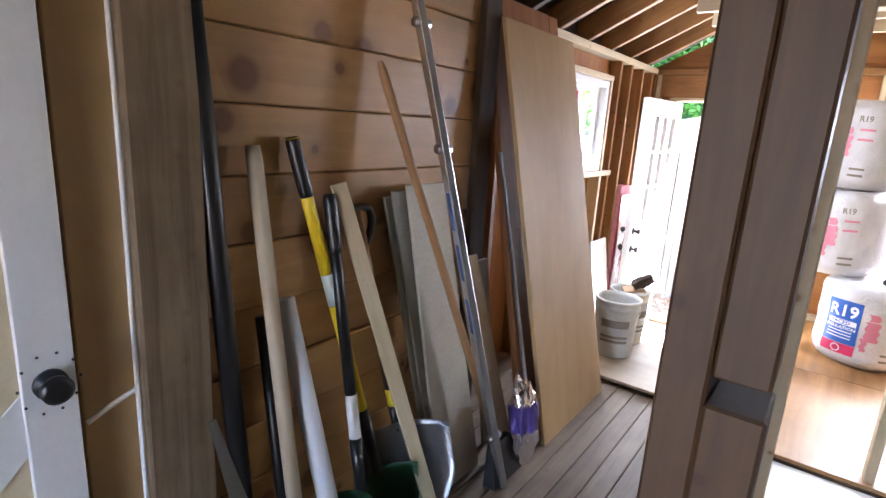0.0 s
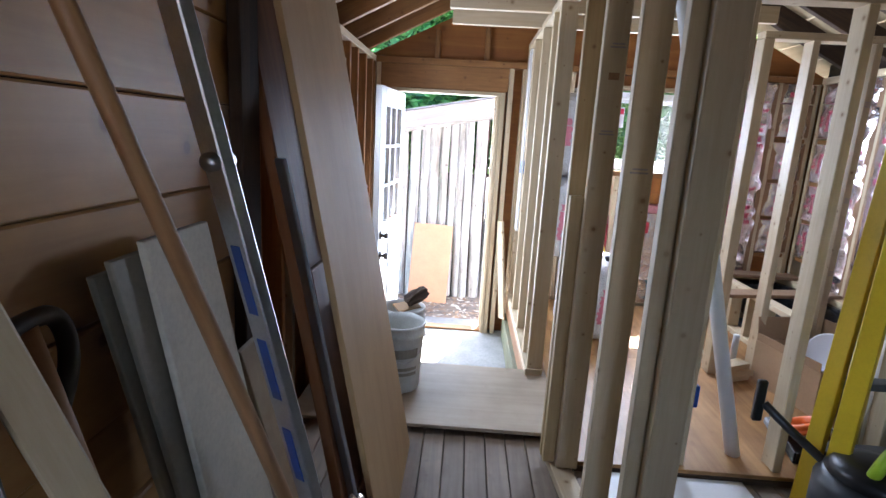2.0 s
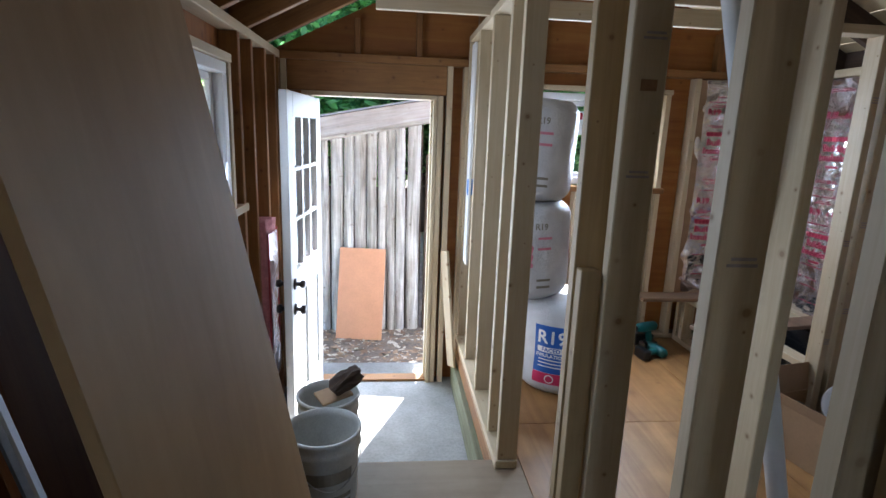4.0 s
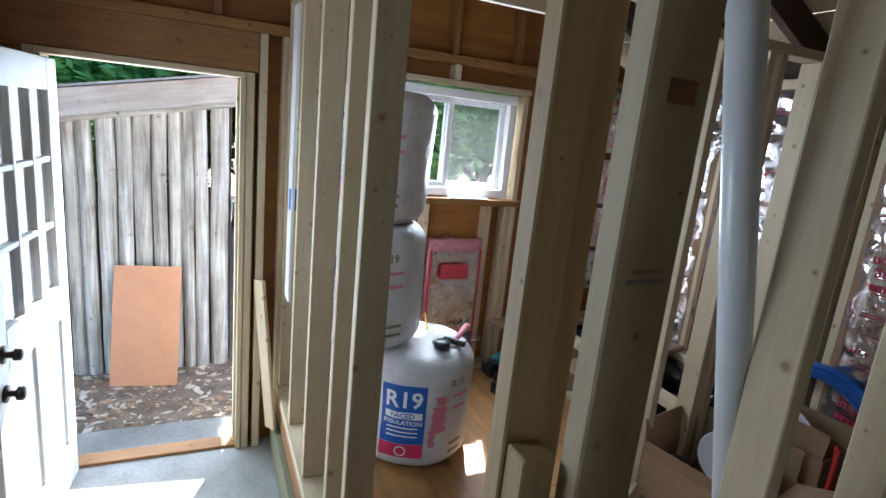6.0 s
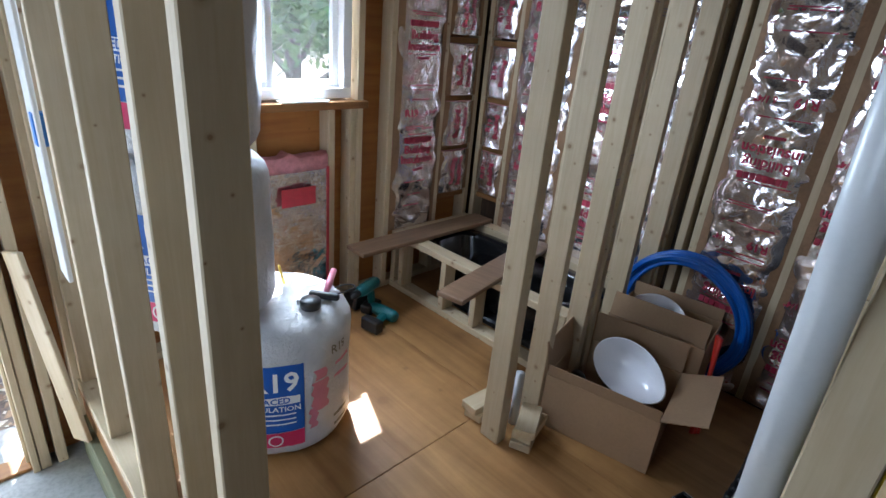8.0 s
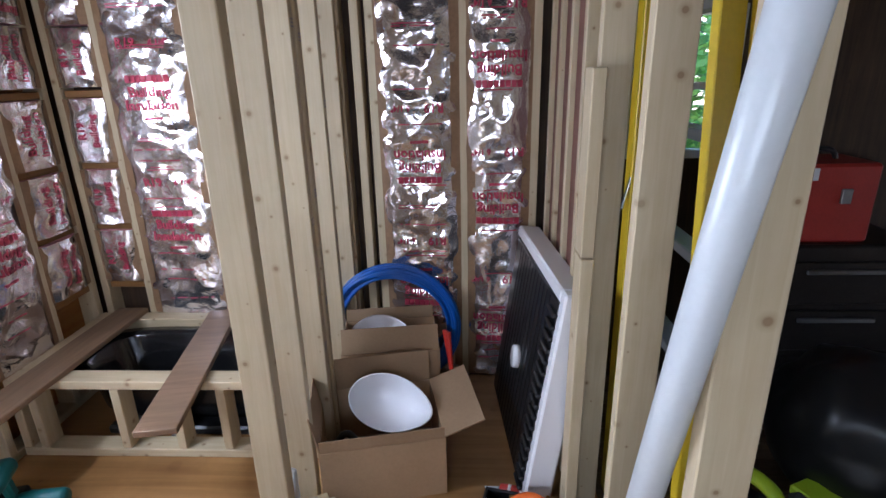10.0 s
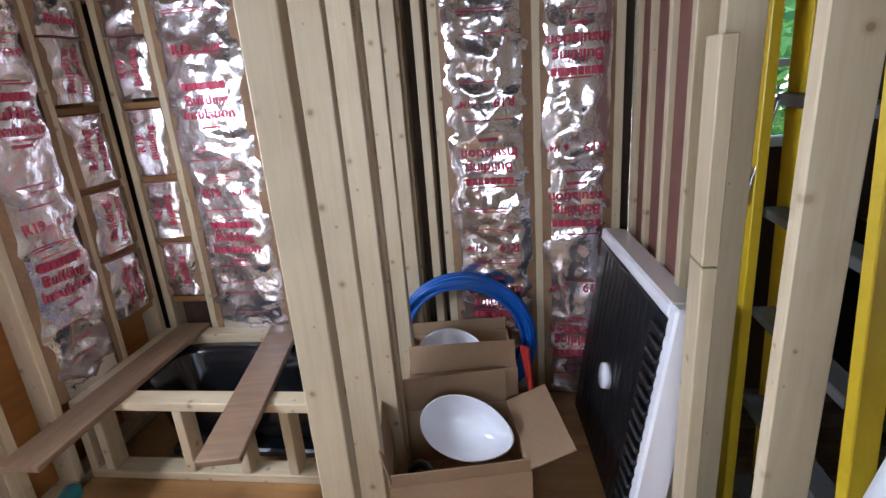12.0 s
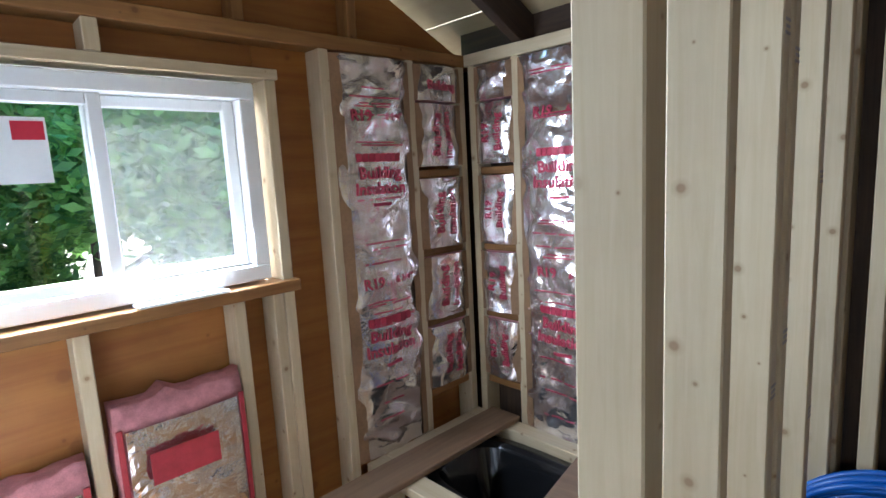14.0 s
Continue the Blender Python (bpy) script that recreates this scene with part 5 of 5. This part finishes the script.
for k in range(3):
    tube("pipe", [(1.87 + 0.012 * k, 2.94 - 0.01 * k, Z_ROOM + 0.002), (1.88 + 0.012 * k, 2.945, 0.6), (1.93 + 0.01 * k, 2.96 + 0.01 * k, 0.80)], 0.009, REDPEX, rp)

pan = thing("shower_base", "white shower base stood on edge showing its ribbed black underside", "shower base", at=pose(1.805, 2.725, Z_ROOM + 0.004, 0, 0, 5) @ pose(0, 0, 0, 8, 0, 0))
PW, PH, PT = 0.80, 0.85, 0.085
part("tray", box(bmesh.new(), -PW / 2, -PT, 0.0, PW / 2, -0.018, PH, 0.012), CERAMIC, pan)
part("rim", box(bmesh.new(), -PW / 2 - 0.004, -PT - 0.018, 0.0, -PW / 2 + 0.045, -0.004, PH + 0.004, 0.008), CERAMIC, pan)
part("rim", box(bmesh.new(), -PW / 2 + 0.046, -PT - 0.018, PH - 0.045, PW / 2, -0.004, PH + 0.004, 0.008), CERAMIC, pan)
part("underside", box(bmesh.new(), -PW / 2 + 0.02, -0.0175, 0.02, PW / 2 - 0.02, -0.006, PH - 0.05, 0.003), BLACK, pan)
for k in range(17):
    z = 0.05 + k * 0.044
    part("rib", box(bmesh.new(), -PW / 2 + 0.03, -0.0055, z, -PW / 2 + 0.12, 0.014, z + 0.016, 0.005), BLACK, pan)
for k in range(12):
    x = -PW / 2 + 0.15 + k * 0.048
    part("rib", box(bmesh.new(), x, -0.0055, 0.03, x + 0.007, -0.003, PH - 0.06, 0.001), BLACK, pan)
turned("drain_hole", (0.02, -0.004, 0.39), (0.02, 0.018, 0.39), [(0, 0.050), (1, 0.046)], CERAMIC, pan, 24, "white drain ring")

ORANGE = plain("orange_plastic", (0.85, 0.16, 0.02), 0.4, 0, 0.08)
GREYPL = plain("grey_plastic", (0.22, 0.23, 0.25), 0.5, 0, 0.25)
case = thing("tool_case", "open black tool case with grey grip and yellow latches", "tool case", at=pose(1.29, 2.66, Z_ROOM + 0.001, 0, 0, -14))
part("floor_pan", box(bmesh.new(), -0.13, -0.19, 0.0, 0.13, 0.19, 0.014, 0.004), BLACK, case)
for x0, y0, x1, y1 in ((-0.13, -0.19, -0.118, 0.19), (0.118, -0.19, 0.13, 0.19), (-0.117, -0.19, 0.117, -0.178), (-0.117, 0.178, 0.117, 0.19)):
    part("rim", box(bmesh.new(), x0, y0, 0.0145, x1, y1, 0.055, 0.003), BLACK, case)
part("grip", box(bmesh.new(), -0.165, 0.04, 0.012, -0.131, 0.15, 0.05, 0.008), GREYPL, case, "grey moulded grip")
part("grip", box(bmesh.new(), -0.105, 0.12, 0.0145, -0.045, 0.177, 0.075, 0.010), GREYPL, case, "grey moulded grip")
for x, y in ((-0.145, -0.06), (-0.03, -0.165)):
    part("latch", box(bmesh.new(), x - 0.014, y - 0.025, 0.012, x + 0.014, y + 0.025, 0.066, 0.006), YELLOW, case, "yellow latch")
part("divider", box(bmesh.new(), 0.038, -0.177, 0.0145, 0.041, 0.177, 0.085, 0.001), GREYPL, case)
reel = thing("fish_tape_reel", "orange wire reel lying tilted on an open tool case", "reel")
C0, C1 = Vector((1.262, 2.675, Z_ROOM + 0.075)), Vector((1.248, 2.692, Z_ROOM + 0.118))
turned("reel_rim", C0, C1, [(0, 0.055), (0, 0.088), (0.15, 0.096), (0.45, 0.096), (0.5, 0.085), (0.58, 0.096), (0.9, 0.095), (1, 0.085), (0.96, 0.06), (0.2, 0.052), (0, 0.055)], ORANGE, reel, 32, caps=False)
turned("hub", C0 + (C1 - C0) * 0.30, C0 + (C1 - C0) * 0.42, [(0, 0.050), (1, 0.050)], PAPER, reel, 24, "cloudy plastic hub")
stick("reel_handle", C0 + Vector((-0.075, -0.06, -0.012)), C0 + Vector((-0.02, -0.085, -0.012)), 0.03, 0.022, BLACK, reel, 0, 0.006)
for y in (2.60, 2.73):
    blk = thing("slotted_block", "small tan wooden block with a slot", "block", "slotted blocks", at=pose(1.375, y - 0.03, Z_ROOM + 0.016, 0, 0, -14))
    for x0, y0, x1, y1 in ((-0.028, -0.036, 0.028, -0.022), (-0.028, 0.022, 0.028, 0.036), (-0.028, -0.0215, -0.014, 0.0215), (0.014, -0.0215, 0.028, 0.0215)):
        part("bar", box(bmesh.new(), x0, y0, 0.0, x1, y1, 0.05, 0.003), TAN["y"], blk)
tubey = thing("caulk_tube", "red and white sealant tube lying by the stud wall", "tube")
A0, A1 = Vector((1.43, 2.575, Z_ROOM + 0.026)), Vector((1.475, 2.76, Z_ROOM + 0.026))
turned("barrel", A0, A1, [(0, 0.022), (0.03, 0.0245), (0.97, 0.0245), (1, 0.022)], REDP, tubey)
turned("nozzle", A1, A1 + (A1 - A0) * 0.3, [(0, 0.012), (0.2, 0.009), (1, 0.003)], PVC, tubey, 14)
for q in (0.15, 0.42, 0.55, 0.78):
    turned("label_bar", A0 + (A1 - A0) * q, A0 + (A1 - A0) * (q + 0.06), [(0, 0.0249), (1, 0.0249)], PAPER, tubey)
tagged(turned("long_pipe", (0.875, 2.548, Z_ROOM + 0.001), (0.285, 2.546, 2.58), [(0, 0.031), (1, 0.031)], PVC, None, 28), "long white plastic pipe leaning along the stud wall", "pipe")
tagged(slab("blue_switch_box", 0.588, 2.44, 0.62, 0.63, 2.50, 0.72, BLUE), "dark blue electrical box on a stud", "electrical box")

# ---------------------------------------------------------------- unfinished bay behind the stud wall
lad = thing("step_ladder", "yellow fibreglass step ladder with grey treads", "ladder")
for (a, b) in (((1.55, 2.34, Z_PLANK), (1.55, 2.36, 2.25)), ((1.02, 2.28, Z_PLANK), (1.14, 2.32, 2.25)), ((1.56, 2.22, Z_PLANK), (1.55, 2.28, 2.2)), ((1.03, 2.16, Z_PLANK), (1.15, 2.24, 2.2))):
    stick("rail", a, b, 0.028, 0.07, YELLOW, lad, 90)
for k in range(6):
    s = 0.12 + 0.15 * k
    xa, xb = 1.035 + 0.12 * s, 1.565
    slab("tread", xa, 2.25 + 0.04 * s, Z_PLANK + 1.94 * s, xb - 0.03, 2.33, Z_PLANK + 1.94 * s + 0.028, plain("grey_tread", (0.12, 0.12, 0.12), 0.5, 0.4) if k == 0 else bpy.data.materials["grey_tread"], lad, 0.003)
stick("spreader", (1.53, 2.385, 1.45), (1.525, 2.33, 1.72), 0.02, 0.005, STEEL, lad, 0, 0.001, "steel spreader")
vac = thing("shop_vacuum", "dark canister vacuum with a lime green handle", "vacuum")
turned("canister", (1.13, 2.08, Z_PLANK + 0.03), (1.13, 2.08, Z_PLANK + 0.27), [(0, 0.17), (0.2, 0.19), (0.8, 0.19), (1, 0.16)], plain("charcoal_plastic", (0.03, 0.033, 0.036), 0.45), vac, 28)
turned("lid", (1.13, 2.08, Z_PLANK + 0.271), (1.13, 2.08, Z_PLANK + 0.33), [(0, 0.165), (0.6, 0.14), (1, 0.06)], BLACK, vac, 28)
tube("handle", [(1.06, 2.02, 0.62), (1.07, 2.0, 0.71), (1.14, 2.03, 0.74), (1.24, 2.07, 0.71), (1.25, 2.09, 0.62)], 0.022, LIME, vac, "lime green handle")
tube("wand", [(1.02, 2.20, 0.56), (0.97, 2.30, 0.60), (0.90, 2.33, 0.66), (0.86, 2.37, 0.70)], 0.018, BLACK, vac)
slab("nozzle", 0.82, 2.36, 0.62, 0.86, 2.385, 0.80, BLACK, vac, 0.006)
tube("hose", [(0.96, 1.98, 0.42), (0.70, 1.85, 0.36), (0.55, 1.60, 0.345), (0.60, 1.35, 0.345), (0.80, 1.25, 0.345)], 0.024, BLACK, vac)
for k in range(3):
    turned("caster", (1.13 + 0.15 * math.cos(k * 2.1), 2.08 + 0.15 * math.sin(k * 2.1), Z_PLANK + 0.001), (1.13 + 0.15 * math.cos(k * 2.1), 2.08 + 0.15 * math.sin(k * 2.1), Z_PLANK + 0.032), [(0, 0.018), (1, 0.018)], BLACK, vac, 12)
tagged(slab("white_sheet", 0.20, 2.05, Z_PLANK + 0.002, 0.84, 2.38, Z_PLANK + 0.014, WHITE), "white board lying on the plank floor", "board")
chest = thing("tool_chest", "dark steel tool chest on casters in the unlit bay", "tool chest")
slab("case", 2.0, 1.0, Z_PLANK + 0.12, 2.36, 1.62, 1.16, DKSTEEL, chest, 0.01)
for k in range(3):
    slab("drawer", 1.985, 1.03, 0.46 + 0.22 * k, 1.999, 1.59, 0.65 + 0.22 * k, DKSTEEL, chest, 0.004)
    slab("pull", 1.97, 1.15, 0.60 + 0.22 * k, 1.984, 1.47, 0.62 + 0.22 * k, STEEL, chest, 0.003)
for y in (1.06, 1.56):
    turned("caster", (2.03, y - 0.015, Z_PLANK + 0.061), (2.03, y + 0.015, Z_PLANK + 0.061), [(0, 0.06), (1, 0.06)], BLACK, chest, 18)
    turned("caster", (2.33, y - 0.015, Z_PLANK + 0.061), (2.33, y + 0.015, Z_PLANK + 0.061), [(0, 0.06), (1, 0.06)], BLACK, chest, 18)
    slab("caster_fork", 2.01, y - 0.02, Z_PLANK + 0.06, 2.05, y + 0.02, Z_PLANK + 0.121, STEEL, chest, 0.002)
rc = thing("red_case", "red tool case with a white paper label standing on the chest", "case")
slab("shell", 2.03, 1.22, 1.161, 2.30, 1.60, 1.49, REDP, rc, 0.012)
slab("label", 2.0275, 1.47, 1.425, 2.0292, 1.565, 1.475, PAPER, rc, 0.0, "white paper label")
slab("latch", 2.016, 1.33, 1.33, 2.0295, 1.37, 1.39, STEEL, rc, 0.002, "steel latch")
tube("handle", [(2.165, 1.33, 1.489), (2.165, 1.335, 1.525), (2.165, 1.41, 1.535), (2.165, 1.485, 1.525), (2.165, 1.49, 1.489)], 0.011, BLACK, rc)
tarp = thing("black_sack", "bulging black plastic sack on the floor of the dark bay", "sack")
bm = bmesh.new()
bmesh.ops.create_icosphere(bm, subdivisions=4, radius=1)
for v in bm.verts:
    v.co = Vector((v.co.x * 0.30, v.co.y * 0.28, max(-0.22, v.co.z * 0.30))) * (1 + 0.12 * noise.noise(v.co * 2.5) + 0.07 * (1 - abs(noise.noise(v.co * 5))))
zmin = min(v.co.z for v in bm.verts)
part("skin", bm, BLACK, tarp, "", pose(1.60, 1.42, Z_PLANK - zmin + 0.001), True)
tc = thing("tool_bag", "dark tool bag with lime green trim on the plank floor", "bag", at=pose(1.30, 1.62, Z_PLANK + 0.001, 0, 0, 25))
part("bag_body", box(bmesh.new(), -0.16, -0.09, 0, 0.16, 0.09, 0.15, 0.03), plain("dark_fabric", (0.03, 0.035, 0.03), 0.9), tc)
part("trim", box(bmesh.new(), -0.165, -0.06, 0.115, 0.165, 0.06, 0.155, 0.008), LIME, tc)

# ---------------------------------------------------------------- outdoors
shed = thing("shed", "weathered shed clad in upright split logs", "shed")
rnd = random.Random(4)
x = -3.9
top_at = lambda x_: 1.90 + 0.2 * (x_ + 0.25)
while x < -0.24:
    wd = rnd.uniform(0.085, 0.135)
    if x + wd > -0.2:
        wd = -0.2 - x
    bm = bmesh.new()
    n = 7
    h = top_at(x) + 0.09
    ph = rnd.uniform(0, 20)
    rows = []
    for j in range(9):
        z = h * j / 8
        wob = 0.010 * noise.noise(Vector((ph, z * 1.7, 0)))
        rows.append([bm.verts.new((-wd / 2 * math.cos(math.pi * i / (n - 1)) * (0.96 + 0.06 * noise.noise(Vector((ph, z * 2, 5)))) + wob, -0.05 * math.sin(math.pi * i / (n - 1)) + 0.004 * noise.noise(Vector((ph + i, z * 5, 1))), z)) for i in range(n)])
    for a, b in zip(rows, rows[1:]):
        for i in range(n - 1):
            bm.faces.new((a[i], a[i + 1], b[i + 1], b[i]))
        bm.faces.new((a[-1], a[0], b[0], b[-1]))
    bm.faces.new(rows[-1])
    part("slab_log", bm, GREYWOOD, shed, "", pose(x + wd / 2, 6.14 + rnd.uniform(-0.012, 0.012), -0.09, 0, rnd.uniform(-0.8, 0.8), 0))
    x += wd * 0.985
slab("backing", -3.9, 6.16, -0.09, -0.22, 6.19, 1.30, OLD["z"], shed)
stick("eave_log", (-3.95, 6.10, 1.18), (-0.12, 6.10, 1.94), 0.07, 0.07, GREYWOOD, shed, 0, 0.02)
FASCIA = wood("fascia_grey", (0.40, 0.375, 0.36), (0.60, 0.57, 0.55), "z", 40, 0.8, 0.3, 0.1, 0.4)
stick("fascia", (-3.95, 6.00, 1.27), (0.25, 6.00, 2.10), 0.025, 0.17, FASCIA, shed, 0, 0.003)
prism("roof_sheet", [(-4.0, 5.97, 1.36), (0.3, 5.97, 2.20), (0.3, 9.0, 2.20), (-4.0, 9.0, 1.36)], [(-4.0, 5.97, 1.375), (0.3, 5.97, 2.215), (0.3, 9.0, 2.215), (-4.0, 9.0, 1.375)], plain("roof_felt", (0.30, 0.30, 0.31), 0.9, 0, 0.3), shed, bev=0.0)
slab("side_wall", -0.24, 6.20, -0.09, -0.20, 8.9, 1.9, OLD["z"], shed)
slab("hinge_post", -0.17, 6.12, -0.09, -0.09, 6.2, 1.62, OLD["z"], shed)
ob_ = tagged(stick("plywood_board", (-0.775, 5.84, -0.088), (-0.745, 6.03, 0.74), 0.43, 0.014, plain("orange_plywood", (0.55, 0.27, 0.15), 0.7, 0, 0.15), None, 0), "orange-brown plywood board leaning on the shed outside", "plywood sheet")

LITTER = [plain("dead_leaf_" + str(k), c, 0.9, 0, 0.3, 20) for k, c in enumerate(((0.38, 0.25, 0.15), (0.62, 0.54, 0.42), (0.24, 0.15, 0.09)))]
for k, m in enumerate(LITTER):
    bm = bmesh.new()
    for _ in range(1100):
        c = Vector((rnd.uniform(-3.5, 1.8), rnd.uniform(5.15, 6.05), -0.088 + rnd.uniform(0, 0.006)))
        a, s_ = rnd.uniform(0, 6.28), rnd.choice((0.012, 0.018, 0.026, 0.045))
        d, e = Vector((math.cos(a), math.sin(a), rnd.uniform(-0.2, 0.3))) * s_, Vector((-math.sin(a), math.cos(a), rnd.uniform(-0.1, 0.3))) * s_ * rnd.uniform(0.3, 0.7)
        bm.faces.new([bm.verts.new(c + q) for q in (-d, -e, d, e)])
    tagged(part("leaf_litter", bm, m), "scattered dead leaves and chips on the ground", "leaves", kind="stuff")

LEAVES = []
for k, c in enumerate(((0.10, 0.22, 0.05), (0.16, 0.32, 0.08), (0.06, 0.16, 0.045))):
    m, t, b = nodes_of("leaf_green_" + str(k))
    t.links.new(ramp(t, tex_noise(t, coords(t, (1, 1, 1)), 3, 3), [(0.3, tuple(q * 0.55 for q in c)), (0.7, c)]), b.inputs["Base Color"])
    b.inputs["Roughness"].default_value = 0.5
    glow_through = t.nodes.new("ShaderNodeBsdfTranslucent")
    glow_through.inputs[0].default_value = (c[0] * 2.4, c[1] * 2.2, c[2] * 2.4, 1)
    both = t.nodes.new("ShaderNodeMixShader")
    both.inputs[0].default_value = 0.6
    t.links.new(b.outputs[0], both.inputs[1])
    t.links.new(glow_through.outputs[0], both.inputs[2])
    t.links.new(both.outputs[0], t.nodes["Material Output"].inputs[0])
    LEAVES.append(m)
BARK = wood("bark", (0.07, 0.05, 0.035), (0.16, 0.12, 0.085), "z", 18, 0.9, 0.2, 0.1, 0.5, 0.9)


def tree(at, height, seed):
    t = thing("tree", "broad-leaved tree in full summer leaf behind the shed", "tree", "trees outside", at=at)
    r = random.Random(seed)
    turned("trunk", (0, 0, 0), (0.1, 0.05, height * 0.8), [(0, 0.16), (0.1, 0.12), (0.6, 0.08), (1, 0.03)], BARK, t, 10)
    centres = []
    for k in range(22):
        z = height * r.uniform(0.12, 0.95)
        rad = height * 0.36 * (1 - abs(z / height - 0.5) * 0.9)
        a = r.uniform(0, 6.28)
        q = rad * r.uniform(0.35, 1.0)
        c = Vector((q * math.cos(a), q * math.sin(a), z))
        centres.append((c, r.uniform(0.45, 0.85)))
        if k < 9:
            turned("limb", (0.03, 0.02, max(0.3, z - q * 0.6)), c, [(0, 0.05), (1, 0.012)], BARK, t, 6)
    for m in range(3):
        bm = bmesh.new()
        for c, s_ in centres:
            for _ in range(330):
                d = Vector((r.gauss(0, 1), r.gauss(0, 1), r.gauss(0, 0.8))).normalized() * s_ * r.uniform(0.45, 1.05)
                p = c + d
                if p.z < 0.05:
                    continue
                u = Vector((r.gauss(0, 1), r.gauss(0, 1), r.gauss(0, 0.6))).normalized()
                w = u.cross(Vector((r.gauss(0, 1), r.gauss(0, 1), r.gauss(0, 1)))).normalized()
                sz = r.uniform(0.05, 0.10)
                bm.faces.new([bm.verts.new(p + q) for q in (-u * sz, -w * sz * 0.45, u * sz, w * sz * 0.45)])
        part("crown", bm, LEAVES[m], t)
    return t


t0_ = tree(pose(-1.6, 10.2, -0.09), 6.0, 3)
for k, (x, y, a, s_) in enumerate(((0.5, 9.9, 80, 0.85), (3.4, 9.0, 200, 1.0), (-4.8, 9.6, 140, 1.1), (0.2, 11.5, 300, 1.25), (5.6, 10.8, 40, 1.2), (-5.2, 5.6, 20, 0.95), (-7.0, 3.0, 260, 1.1), (2.4, 11.8, 170, 1.3), (-4.6, 7.6, 330, 0.9), (-8.2, 7.2, 100, 1.3), (-2.6, 12.4, 60, 1.35), (6.0, 3.0, 210, 1.0), (5.4, 1.2, 15, 0.9), (1.9, 10.0, 250, 0.95), (3.6, 12.2, 120, 1.3), (1.0, 13.2, 10, 1.5), (-5.6, 4.2, 190, 0.9), (-6.4, 1.4, 70, 1.1), (-1.0, 13.6, 220, 1.5), (4.6, 12.9, 280, 1.5))):
    copy_thing(t0_, pose(x, y, -0.09, 0, 0, a) @ Matrix.Diagonal((s_, s_, s_, 1)))

# ---------------------------------------------------------------- plank floor, piece by piece
planks = thing("floor_planks", "worn grey-brown plank floor with dark joints", "floor", kind="structure")
slab("subfloor", -1.4, -2.65, 0.12, 2.44, 2.665, Z_PLANK - 0.022, DARK, planks)
x, k = -1.3, 0
while x < 2.42:
    y1 = 2.668 if x < 0.02 else 2.386
    ob = slab("plank", x, -2.65, Z_PLANK - 0.0215, x + 0.0915, y1, Z_PLANK + 0.0008 * math.sin(k * 1.9), PLANK, planks, 0.0025)
    x += 0.095
    k += 1
